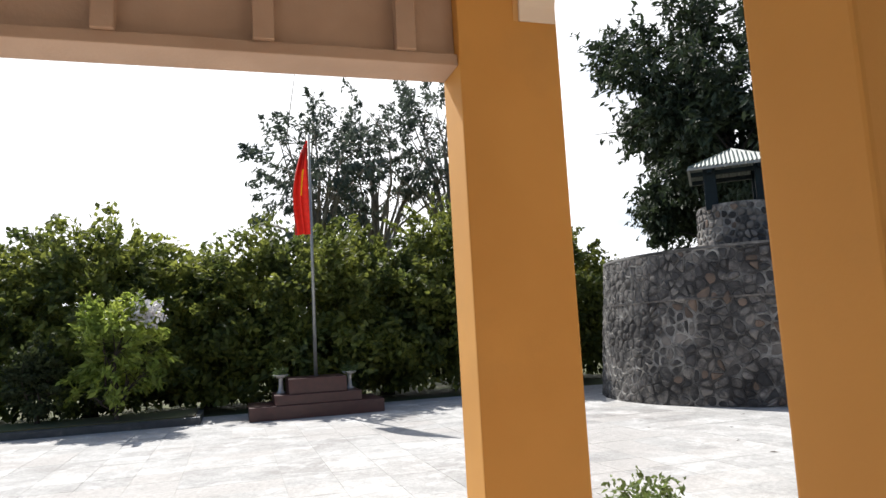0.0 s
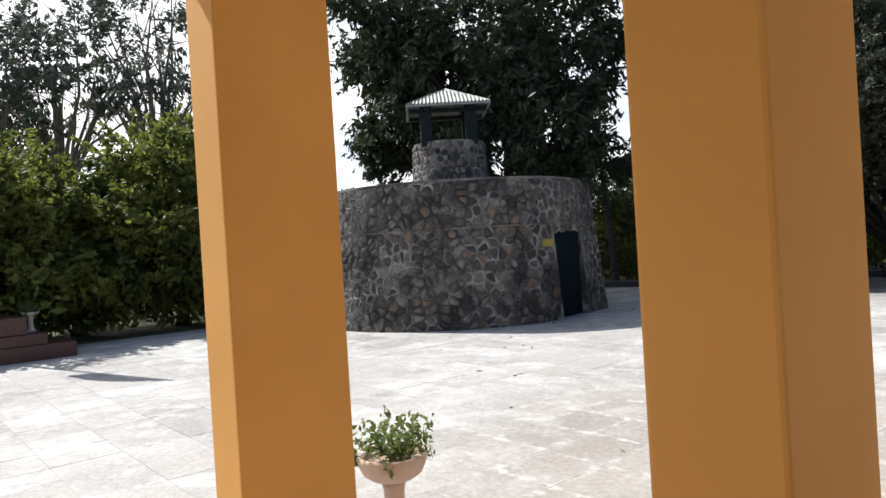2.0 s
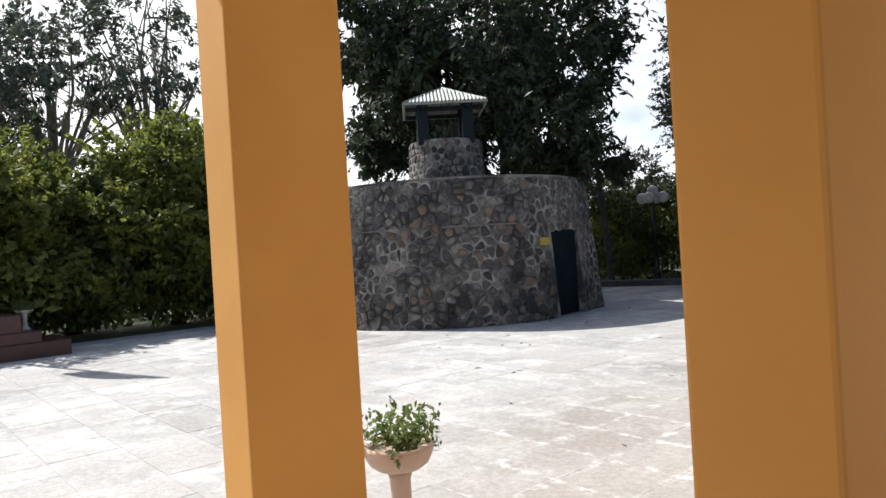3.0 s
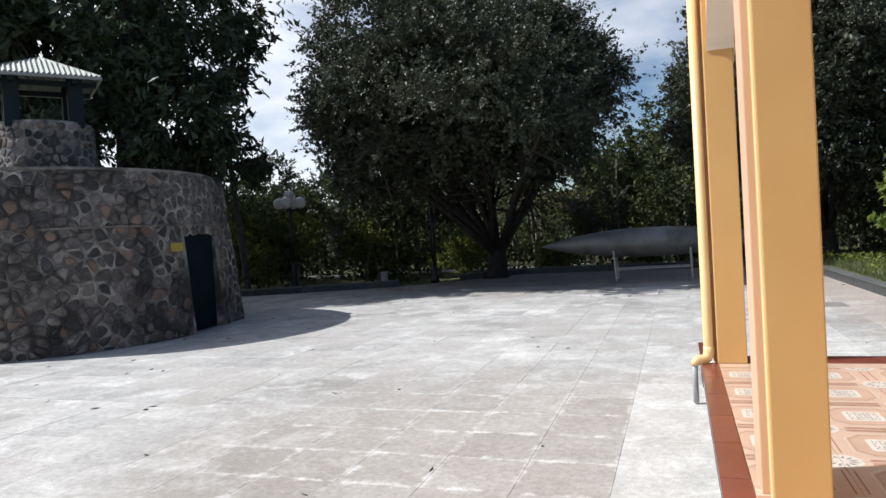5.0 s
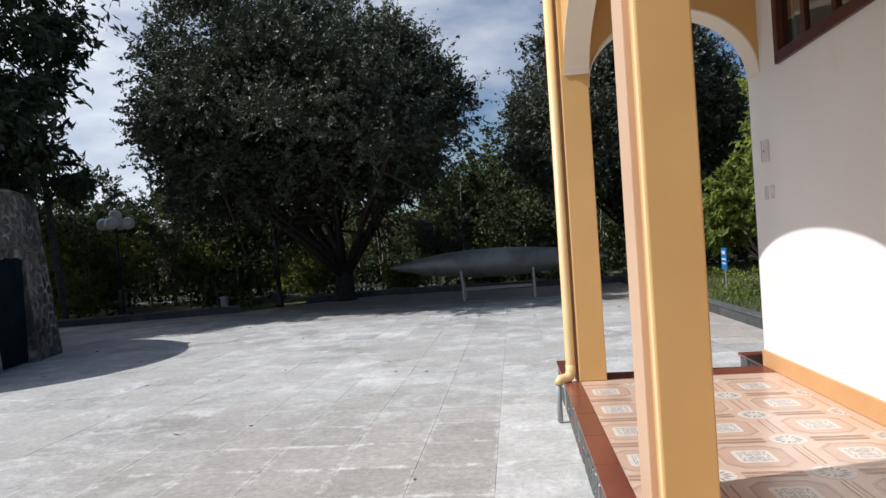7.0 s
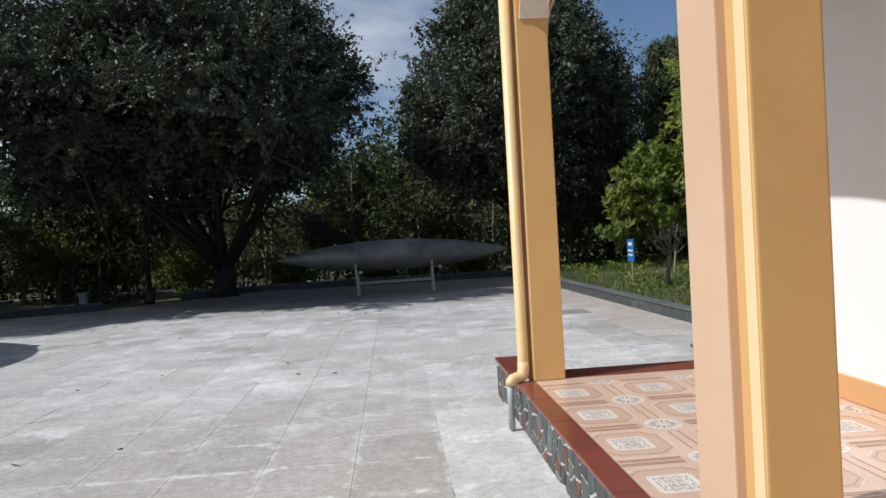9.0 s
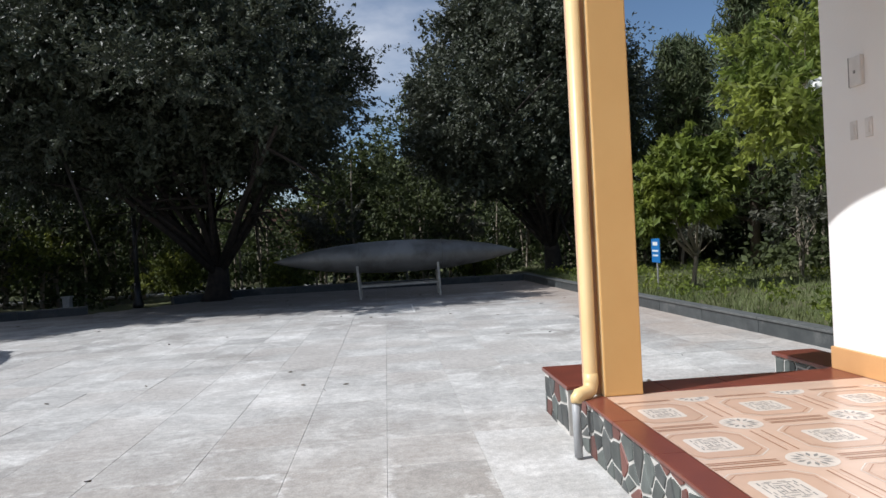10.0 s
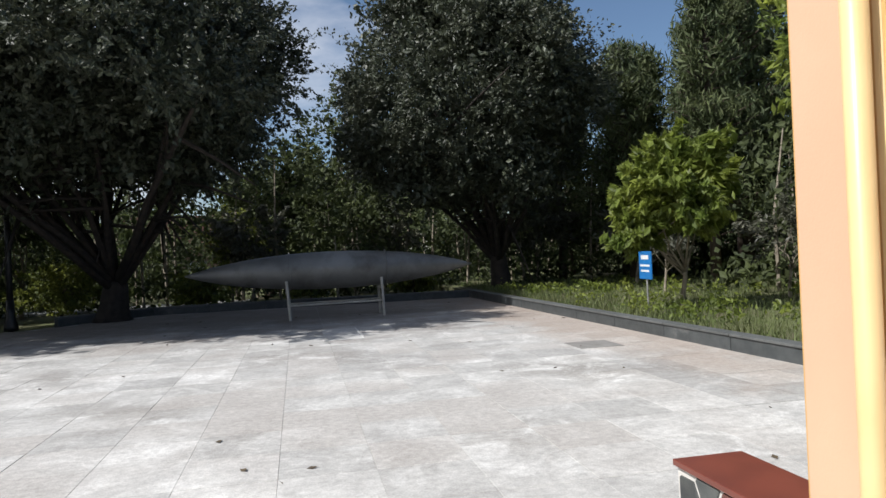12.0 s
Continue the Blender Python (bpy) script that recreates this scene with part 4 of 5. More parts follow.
# ---------------------------------------------------------------- flagpole on stepped base
fb = empty("flagpole", (-15.2, 2.78, 0), "flagpole with limp red flag on maroon stepped plinth", "flagpole")
part("low_step", box(-0.75, 0.75, -1.55, 1.45, -0.02, 0.30, 0.01), MAROON, fb)
part("middle_step", box(-0.68, 0.68, -1.0, 0.95, 0.3, 0.52, 0.01), MAROON, fb)
part("top_step", box(-0.6, 0.6, -0.68, 0.62, 0.52, 0.86, 0.01), MAROON, fb)
part("pole", add_tube(bmesh.new(), (-0.1, 0, 0.86), (-0.1, 0, 6.75), 0.045, 0.03, 12), STEEL, fb, smooth=True)
bm = bmesh.new()
grid = []
for j in range(15):
    row = []
    v = j / 14
    for i in range(25):
        u = i / 24
        wdt = 0.12 + 0.34 * math.sin(min(1.0, v * 1.15) * math.pi * 0.62)
        y = 0.03 + u * wdt + 0.04 * math.sin(u * 15 + v * 3)
        x = -0.1 + 0.09 * math.sin(u * 19 + v * 4) * (0.3 + u)
        row.append(bm.verts.new((x, -y + 0.05 * v, 6.6 - 2.35 * v - 0.25 * u * (1 - v))))
    grid.append(row)
for a, b in zip(grid, grid[1:]):
    for i in range(24):
        f = bm.faces.new((a[i], a[i + 1], b[i + 1], b[i]))
        f.material_index = 1 if 4 <= grid.index(a) <= 7 and 9 <= i <= 14 else 0
part("flag", bm, [FLAG, STAR], fb, "limp red flag cloth", smooth=True)

# ---------------------------------------------------------------- pot plants


def pot_plant(name, at, s, label, mat, seed, group="", bloom=True, tall=1.0):
    rng = np.random.default_rng(seed)
    root = empty(name, at, label, "planter", group=group)
    h = s * tall
    part("pedestal", lathe([(0.17 * s, 0), (0.17 * s, 0.05 * h), (0.10 * s, 0.10 * h), (0.078 * s, 0.3 * h), (0.082 * s, 0.55 * h), (0.11 * s, 0.605 * h)], 20), mat, root, smooth=True)
    part("bowl", lathe([(0.09 * s, 0.593 * h), (0.18 * s, 0.605 * h), (0.235 * s, 0.628 * h), (0.265 * s, 0.663 * h), (0.29 * s, 0.70 * h), (0.285 * s, 0.715 * h), (0.25 * s, 0.71 * h), (0.24 * s, 0.68 * h), (0.02, 0.675 * h)], 28), mat, root, smooth=True)
    c = []
    for k in range(34):
        a, r = rng.uniform(0, 6.28), rng.uniform(0, 0.26) * s
        b0 = np.array([r * math.cos(a), r * math.sin(a), 0.69 * h])
        tipp = b0 + np.array([math.cos(a) * 0.13, math.sin(a) * 0.13, rng.uniform(0.08, 0.36)]) * s
        for q in range(18):
            t_ = rng.uniform(0.1, 1)
            c.append(b0 + (tipp - b0) * t_ + rng.normal(size=3) * 0.026 * s)
    for k in range(9):
        a = rng.uniform(0, 6.28)
        for q in range(9):
            c.append(np.array([0.30 * s * math.cos(a), 0.30 * s * math.sin(a), 0.715 * h - 0.012 * q * rng.uniform(0.4, 1.2) * s]) + rng.normal(size=3) * 0.02 * s)
    leaves_mesh("foliage", np.array(c), 0.033 * s, L_POT, root, rng, long=2.0)
    if bloom:
        bm = bmesh.new()
        for k in range(5):
            a = 2 * math.pi * k / 5
            add_tube(bm, (0, 0, 0), (0.018 * math.cos(a), 0.018 * math.sin(a), 0.006), 0.012, 0.009, 6)
        fl = part("flower", bm, PETAL, root, "small white blossom")
        fl.location = (0.05 * s, -0.31 * s, 0.75 * h)
    return root


pot_plant("pedestal_planter", (-1.62, 2.85, 0), 0.62, "pinkish cement pedestal planter with leafy flowering plants", POT, 3, tall=1.77)
for y, s in ((-0.82, 0.75), (0.78, 0.72)):
    pot_plant("plinth_pot", (-15.2, 2.78 + y, 0.52), s * 0.8, "pale pot with small shrub on the plinth", WHITEPOT, 11 if y < 0 else 12, "plinth pots", False)

# ---------------------------------------------------------------- lamps


def globe_lamp(name, at, h, label, globes=3, gr=0.17, turn=0.0, reach=0.23):
    root = empty(name, at, label, "street lamp", group="globe lamps", turn=turn)
    part("base", lathe([(0.15, 0), (0.15, 0.08), (0.10, 0.12), (0.105, 0.2), (0.12, 0.28), (0.105, 0.45), (0.07, 0.75), (0.058, 0.9)], 18), IRON, root, smooth=True)
    part("pole", add_tube(bmesh.new(), (0, 0, 0.88), (0, 0, h - 0.05), 0.055, 0.035, 12), IRON, root, smooth=True)
    for k in range(globes):
        a = 2 * math.pi * k / max(1, globes)
        tip = Vector((reach * math.cos(a), reach * math.sin(a), h - 0.12))
        part("arm", add_path(bmesh.new(), [(0, 0, h - 0.4), (tip.x * 0.6, tip.y * 0.6, h - 0.38), (tip.x, tip.y, h - 0.26)], [0.025, 0.022, 0.02], 8), IRON, root)
        bm = bmesh.new()
        bmesh.ops.create_uvsphere(bm, u_segments=20, v_segments=14, radius=gr)
        g = part("globe", bm, GLOBE, root, "white opal glass globe", smooth=True)
        g.location = (tip.x, tip.y, h - 0.12)
    if globes:
        bm = bmesh.new()
        bmesh.ops.create_uvsphere(bm, u_segments=20, v_segments=14, radius=gr)
        g = part("globe", bm, GLOBE, root, "white opal glass globe", smooth=True)
        g.location = (0, 0, h + 0.12)
    return root


globe_lamp("globe_lamp", (-12.65, 22.8, 0), 3.12, "black iron lamp post with white globes by woods", 4, 0.2, 12, 0.38)
globe_lamp("globe_lamp", (4.34, 11.55, 0.14), 2.90, "black iron lamp post with white globes in lawn", 3, 0.138, 16, 0.2)
pp = empty("iron_post", (-7.75, 23.7, 0), "slim black iron lamp post under a tree", "street lamp")
part("pole", add_tube(bmesh.new(), (0, 0, -0.05), (0, 0, 3.4), 0.075, 0.05, 12), IRON, pp, smooth=True)
part("base", lathe([(0.15, 0), (0.15, 0.1), (0.1, 0.3), (0.08, 0.7)], 14), IRON, pp, smooth=True)

# ---------------------------------------------------------------- blue sign
sg = empty("lawn_sign", (4.38, 17.2, 0.08), "small blue notice board with white lettering on post", "sign", turn=-95)
part("post", add_tube(bmesh.new(), (0, 0.02, -0.15), (0, 0.02, 0.75), 0.018, n=8), STEEL, sg)
part("board", box(-0.25, 0.25, -0.010, 0.010, 0.67, 1.14, 0.005), SIGNBLUE, sg)
for z, hw, hh in ((1.04, 0.15, 0.036), (0.90, 0.19, 0.017), (0.81, 0.165, 0.016)):
    part("text_bar", box(-hw, hw, -0.013, -0.010, z - hh, z + hh), SIGNWHITE, sg)

# ---------------------------------------------------------------- trees
tree("ficus_tree", (-5.9, 24.9, 0), "large round dense dark ficus tree behind the court", (0.34, 0.95, 0.1),
     [(-0.5, -1.5, 6.0, 4.2, 4.4, 2.5, 300, 100, 0.5), (-0.2, -1.2, 4.3, 3.4, 3.2, 0.7, 170, 90, 0.27)], L_FICUS, 21, 0.054, bark=BARK_SHADED, limbs=26, long=2.2, group="court trees", floor=2.1, spread_low=True,
     inner=(((-0.5, -1.6, 6.0), (4.4, 4.7, 2.6), 560), ((-0.3, -2.0, 4.4), (4.0, 3.6, 1.0), 170)),
     sprays=(dict(centre=(-0.5, -1.7, 6.0), radii=(4.75, 5.2, 3.0), lobes=165, sprays=32, per=30, lobe_r=0.9, reach=0.66, low=-0.75),
             dict(centre=(0.2, -4.6, 5.2), radii=(3.7, 2.6, 1.6), lobes=50, sprays=28, per=30, lobe_r=0.7, reach=0.6, low=-0.5),
             dict(centre=(-0.6, -1.4, 4.2), radii=(4.4, 4.0, 0.9), lobes=50, sprays=22, per=32, lobe_r=0.55, reach=0.55, lift=-0.1)))
tree("ficus_tree", (4.75, 26.9, 0), "tall dense dark ficus tree at the court corner", (0.30, 1.2, -0.1),
     [(-1.0, -0.6, 5.9, 2.9, 2.8, 2.6, 210, 100, 0.45), (-0.9, -0.2, 8.9, 1.6, 1.6, 2.3, 100, 100, 0.4), (-1.0, -0.8, 3.5, 2.4, 2.2, 0.6, 70, 90, 0.25)], L_FICUS, 22, 0.054, bark=BARK_SHADED, limbs=22, long=2.2, group="court trees", floor=1.9, spread_low=True,
     inner=(((-1.0, -0.6, 5.9), (3.1, 3.0, 2.8), 380), ((-0.9, -0.2, 9.0), (1.6, 1.6, 2.3), 130), ((-1.0, -0.7, 3.4), (2.4, 2.2, 0.8), 90)),
     sprays=(dict(centre=(-1.0, -0.6, 5.9), radii=(3.5, 3.4, 3.1), lobes=118, sprays=32, per=30, lobe_r=0.8, reach=0.62, low=-0.85),
             dict(centre=(-0.9, -0.2, 9.1), radii=(1.9, 1.9, 2.5), lobes=50, sprays=30, per=32, lobe_r=0.7, reach=0.6)))
tree("slim_tree", (0.4, 35.0, 0), "slim airy tree far between the ficus trees", (0.14, 3.0, 0.1),
     [(0, 0, 5.6, 2.2, 2.0, 2.6, 90, 50, 0.32), (0.3, 0, 3.6, 2.0, 1.6, 1.2, 90, 60, 0.3)], L_WOOD, 24, 0.11, limbs=12, group="court trees")
tree("slim_tree", (-2.4, 32.6, 0), "slim airy tree far between the ficus trees", (0.12, 2.0, 0.1),
     [(0, 0, 3.7, 1.8, 1.6, 1.3, 100, 55, 0.3)], L_WOOD, 25, 0.10, limbs=12, group="court trees")
tree("broadleaf_tree", (-16.9, 19.2, 0), "tall dark broad-leaved tree behind the block house", (0.3, 2.6, 0.2),
     [(-0.8, 0.2, 8.2, 3.5, 3.5, 3.2, 100, 60, 0.5), (-3.2, -0.3, 5.2, 2.6, 2.4, 1.8, 60, 60, 0.42)], L_DARK, 23, 0.11, limbs=30, long=2.8, group="court trees", droop=0.8, bark=BARK_SHADED,
     inner=(((-0.9, 0.2, 8.3), (3.5, 3.5, 3.2), 90),),
     sprays=(dict(centre=(-0.6, 0.0, 8.3), radii=(5.0, 4.7, 4.3), lobes=92, sprays=20, per=15, lobe_r=0.8, reach=0.8, lift=-0.35, jit=0.1, low=-0.85),
             dict(centre=(-2.4, -2.4, 10.6), radii=(2.8, 2.8, 2.4), lobes=34, sprays=20, per=15, lobe_r=0.7, reach=0.8, lift=-0.3, jit=0.1),
             dict(centre=(3.3, -0.7, 5.3), radii=(1.9, 1.7, 1.6), lobes=22, sprays=20, per=15, lobe_r=0.6, reach=0.7, lift=-0.4, jit=0.1),
             dict(centre=(4.4, -0.3, 4.2), radii=(1.2, 1.1, 0.7), lobes=8, sprays=18, per=15, lobe_r=0.5, reach=0.6, lift=-0.5, jit=0.1),
             dict(centre=(-3.6, -0.6, 5.4), radii=(2.9, 2.6, 1.9), lobes=34, sprays=18, per=15, lobe_r=0.6, reach=0.7, lift=-0.3, jit=0.1)))
hedge_trees = [(-19.6, -6.5, 4.6), (-19.4, -2.8, 5.1), (-20.0, 0.2, 4.2), (-19.0, 2.9, 4.9), (-19.6, 5.4, 4.5), (-19.0, 8.0, 5.6), (-20.5, 11.4, 4.4)]
for k, (x, y, h) in enumerate(hedge_trees):
    tree("hedge_tree", (x, y, 0), "dense green garden tree with sunlit top", (0.16, 1.2, 0.1),
         [(0, 0, h * 0.56, 2.2, 2.3, h * 0.46, 330, 56, 0.30), (0.8, 0, h * 0.26, 1.8, 2.3, h * 0.25, 110, 56, 0.36)], L_HEDGE, 30 + k, 0.112, limbs=9, group="boundary trees")
for k, (x, y, h) in enumerate(((-27.0, 4.2, 11.6), (-27.5, 10.2, 14.0), (-28.5, 7.0, 12.6))):
    tree("eucalyptus_tree", (x, y, 0), "tall airy eucalyptus tree with gaps of sky", (0.2, 5.0, 0.3),
         [(0, 0, h * 0.74, 3.0, 3.0, h * 0.26, 82, 60, 0.30)], L_EUC, 40 + k, 0.10, bark=BARK_PALE, droop=1.2, limbs=26, long=2.6, group="tall trees")
for k, (x, y, h, m_) in enumerate(((-2.8, 29.2, 3.0, L_GREY), (1.6, 31.0, 3.2, L_GREY), (7.0, 30.0, 3.4, L_GREY), (-12.2, 26.6, 2.8, L_GREY), (-15.9, 26.4, 4.4, L_WOOD), (-18.5, 24.5, 5.2, L_DARK), (-13.2, 27.4, 4.6, L_WOOD), (-17.0, 28.0, 5.6, L_DARK), (-20.5, 27.0, 5.6, L_DARK), (8.6, 25.6, 2.6, L_GREY), (-11.6, 27.2, 5.0, L_DARK), (-9.2, 28.4, 4.8, L_WOOD), (-14.0, 29.0, 5.0, L_DARK), (0.2, 30.6, 4.2, L_WOOD), (-0.8, 33.4, 5.6, L_WOOD), (-13.6, 24.6, 2.7, L_HEDGE), (-15.6, 24.2, 3.1, L_HEDGE), (-11.2, 25.6, 2.3, L_HEDGE), (-3.2, 30.4, 2.8, L_HEDGE))):
    tree("understorey_tree", (x, y, 0), "small understorey tree with pale thin leaves" if m_ is L_GREY else "dark green understorey tree behind the kerb" if m_ is not L_HEDGE else "small leafy green understorey tree", (0.05, 1.0, 0.1),
         [(0, 0, h * 0.68, h * 0.36, h * 0.36, h * 0.28, int(20 * h - 5), 60, 0.2)], m_, 140 + k, 0.07, bark=BARK_PALE, limbs=10, long=2.2, group="understorey trees")
for k, (x, y, r) in enumerate(((-7.6, 26.6, 0.9), (-4.2, 27.6, 0.6), (-1.0, 28.0, 0.7), (-14.2, 22.9, 0.8), (2.2, 28.0, 0.6))):
    tree("green_shrub", (x, y, 0), "rounded green shrub behind the kerb", (0.04, 0.25, 0.0),
         [(0, 0, r * 0.95, r, r, r * 0.8, 70, 60, 0.16)], L_HEDGE, 150 + k, 0.06, category="shrub", limbs=8, group="kerb shrubs")
# sunlit young trees on the lawn
tree("young_tree", (5.35, 17.7, 0.05), "slender young tree with bright green leaves", (0.045, 0.9, 0.1),
     [(0.05, 0, 2.3, 0.9, 0.9, 0.85, 130, 60, 0.15), (-0.85, 0.0, 1.75, 0.4, 0.4, 0.55, 44, 50, 0.12)], L_BRIGHT, 50, 0.082, bark=BARK_PALE, limbs=9, long=2.6, group="lawn trees")
tree("young_tree", (7.6, 15.2, 0.05), "slender young tree with bright green leaves", (0.05, 1.4, 0.1),
     [(0, 0, 3.6, 1.2, 1.2, 1.5, 150, 60, 0.2)], L_BRIGHT, 51, 0.078, bark=BARK_PALE, limbs=12, long=2.5, group="lawn trees")
tree("young_tree", (5.4, 12.35, 0.05), "slender pale-barked tree leaning over the lamp", (0.06, 1.7, -0.1),
     [(-0.9, 0.3, 3.3, 0.8, 0.8, 0.95, 70, 54, 0.17), (0.45, -0.1, 3.1, 0.75, 0.8, 1.1, 66, 54, 0.17), (-0.75, -1.1, 2.1, 0.45, 0.4, 0.35, 28, 44, 0.14), (-1.7, -0.7, 2.6, 0.4, 0.4, 0.5, 34, 44, 0.14), (-0.5, -1.0, 1.8, 0.45, 0.35, 0.4, 26, 44, 0.14), (0.6, -0.4, 1.6, 0.4, 0.4, 0.45, 24, 50, 0.14)], L_BRIGHT, 52, 0.056, bark=BARK_PALE, limbs=14, long=2.5, group="lawn trees")
for k, (x, y) in enumerate(((8.2, 18.5), (6.9, 21.0), (9.6, 16.0))):
    tree("sapling", (x, y, 0.05), "thin grey-green sapling on the lawn", (0.03, 0.8, 0.05),
         [(0, 0, 1.5, 0.7, 0.7, 0.6, 26, 40, 0.14)], L_GREY, 55 + k, 0.055, bark=BARK_PALE, limbs=7, long=2.4, group="lawn saplings")


def pine(at, h, seed):
    rng = np.random.default_rng(seed)
    root = empty("pine_tree", at, "tall conical pine at the wood edge", "tree", group="pines")
    bm = bmesh.new()
    add_path(bm, [(0, 0, -0.1), (0.03, 0, h * 0.3), (0, 0.03, h * 0.7), (0, 0, h)], [0.17, 0.13, 0.07, 0.015], 8)
    pts, outs = [], []
    for k in range(int(h * 19)):
        z = rng.uniform(h * 0.16, h * 0.98)
        r = h * 0.21 * ((h - z) / h) ** 0.62 * rng.uniform(0.55, 1.1) + 0.2
        a = rng.uniform(0, 6.28)
        tip = np.array([r * math.cos(a), r * math.sin(a), z + r * 0.25])
        add_path(bm, [(0, 0, z), tip * [0.5, 0.5, 1] - [0, 0, r * 0.15], tip], [0.035, 0.025, 0.008], 4)
        t_ = rng.uniform(0.3, 1.05, (60, 1))
        pts.append(np.array([0, 0, z]) + (tip - [0, 0, z]) * t_ + rng.normal(size=(60, 3)) * 0.15)
        outs.append(np.tile(tip / (np.linalg.norm(tip) + 1e-6), (60, 1)))
    part("trunk", bm, BARK, root, smooth=True)
    leaves_mesh("needles", np.concatenate(pts), 0.055, L_PINE, root, rng, long=5.0, out=np.concatenate(outs))


for k, (x, y, h) in enumerate(((9.5, 27.5, 7.9), (12.0, 25.0, 10.5), (14.5, 22.5, 10.0), (11.0, 31.0, 9.0), (15.5, 28.5, 12.0), (17.5, 19.5, 11.0), (13.0, 18.5, 9.0), (10.2, 24.0, 8.6), (8.2, 30.5, 8.4), (13.2, 27.0, 11.5), (9.8, 33.5, 8.6), (12.4, 33.0, 9.6), (10.9, 28.8, 8.4), (16.2, 25.0, 12.5), (14.0, 30.5, 10.3))):
    pine((x, y, 0), h, 60 + k)

# woodland behind the court: many slim trunks and low foliage
rng = np.random.default_rng(80)
wood = empty("woodland", (0, 0, 0), "dim belt of slim saplings and shrubs behind kerb", "woodland", kind="stuff")
bm = bmesh.new()
pts = []
def in_belt(x, y):
    if x > 4.6:
        return (x > 9.0 and y > 14) or y > 29
    return y > 28.0 or (x < -8.5 and y > 25.6) or (x < -14.2 and y > 23.6)
spots = []
while len(spots) < 520:
    x, y = rng.uniform(-32, 26), rng.uniform(14, 46)
    if in_belt(x, y) and abs(x + 1.2 + 0.128 * (y - 5.0)) > 0.75:
        spots.append((x, y))
for x, y in spots:
    h = rng.uniform(1.6, 4.6)
    add_path(bm, [(x, y, -0.1), (x + rng.normal() * 0.08, y, h * 0.5), (x + rng.normal() * 0.2, y, h)], [0.05, 0.04, 0.015], 5)
    for q in range(5):
        c = np.array([x, y, 0]) + np.array([rng.normal() * 0.8, rng.normal() * 0.8, rng.uniform(0.1, 1.1)])
        pts.append(c + rng.normal(size=(25, 3)) * [0.36, 0.36, 0.25])
    for q in range(9):
        c = np.array([x, y, 0]) + np.array([rng.normal() * 0.6, rng.normal() * 0.6, rng.uniform(0.5, 1.1) * h])
        pts.append(c + rng.normal(size=(25, 3)) * [0.32, 0.32, 0.24])
part("trunks", bm, BARK_PALE, wood, kind="stuff")
pts = np.concatenate(pts)
leaves_mesh("foliage", pts, 0.118, L_WOOD, wood, rng)
# far tree line closing the view
far = empty("tree_line", (0, 0, 0), "distant dark tree line around the grounds", "woodland", kind="stuff")
pts = []
for k in range(1500):
    a = rng.uniform(0, 2 * math.pi)
    d = rng.uniform(52, 62)
    h = 4.5 + 2.0 * math.sin(a * 5.0) + 1.5 * math.sin(a * 13 + 1)
    c = np.array([d * math.cos(a), 8 + d * math.sin(a), rng.uniform(0.0, 1.0) * h])
    pts.append(c + rng.normal(size=(30, 3)) * [1.2, 1.2, 0.9])
leaves_mesh("foliage", np.concatenate(pts), 0.6, L_WOOD, far, rng)

# a far pink-walled house glimpsed between trunks
hs = empty("far_house", (-6.6, 46.0, -0.9), "distant pinkish house with red roof among trees", "house")
part("wall", box(-4, 4, -2.5, 2.5, -0.1, 3.2), FAR_WALL, hs)
part("roof", prism([(-4.4, 3.2), (4.4, 3.2), (3.0, 4.6), (-3.0, 4.6)], "y", -2.9, 2.9), FAR_ROOF, hs)
for x in (-2.2, 0.2, 2.4):
    w_ = part("window", box(x - 0.5, x + 0.5, -2.56, -2.5, 1.0, 2.3), BOXLINE, hs)
    part("pane", box(x - 0.42, x + 0.42, -2.58, -2.565, 1.08, 2.22), SIGNWHITE, w_)

# grass on the lawn beside the court
rng = np.random.default_rng(90)
n_ = 26000
gx = 4.05 + rng.uniform(0, 1, n_) ** 1.6 * 9.0
gy = rng.uniform(8.2, 30, n_)
lift = 0.10 + rng.uniform(0, 0.10, n_)
ht = rng.uniform(0.06, 0.26, n_)
base = np.stack([gx, gy, lift - 0.06], 1)
lean = rng.normal(size=(n_, 2)) * 0.35
tip = base + np.stack([lean[:, 0] * ht, lean[:, 1] * ht, ht], 1)
wd = np.stack([rng.normal(size=n_), rng.normal(size=n_), np.zeros(n_)], 1)
wd /= np.linalg.norm(wd, axis=1, keepdims=True)
v = np.stack([base - wd * 0.012, base + wd * 0.012, tip], 1).reshape(-1, 3)
g = mesh_from("lawn_grass", v, np.arange(n_ * 3).reshape(-1, 3), GRASS)
tagged(g, "rough sunlit grass and weeds on the lawn", "grass", kind="stuff")
lawn = obj("lawn_bed", prism([(4.02, 8.0), (40, 8.0), (40, 60), (3.62, 60), (3.62, 26.0)], "z", -0.05, 0.15), SOIL, label="raised grassy lawn bed behind the kerb", category="lawn", kind="structure")

# low weeds along the lawn
c = np.stack([4.3 + rng.uniform(0, 1, 2600) ** 1.5 * 5, rng.uniform(8.3, 26, 2600), np.zeros(2600)], 1)
clump = rng.integers(0, 2600, 90)
cc = c[clump]
pts = np.repeat(cc, 46, 0) + rng.normal(size=(90 * 46, 3)) * [0.13, 0.13, 0.07] + [0, 0, 0.30]
weeds = empty("lawn_weeds", (0, 0, 0), "low leafy weeds growing along the lawn", "weeds", kind="stuff")
leaves_mesh("foliage", pts, 0.05, L_BRIGHT, weeds, rng)

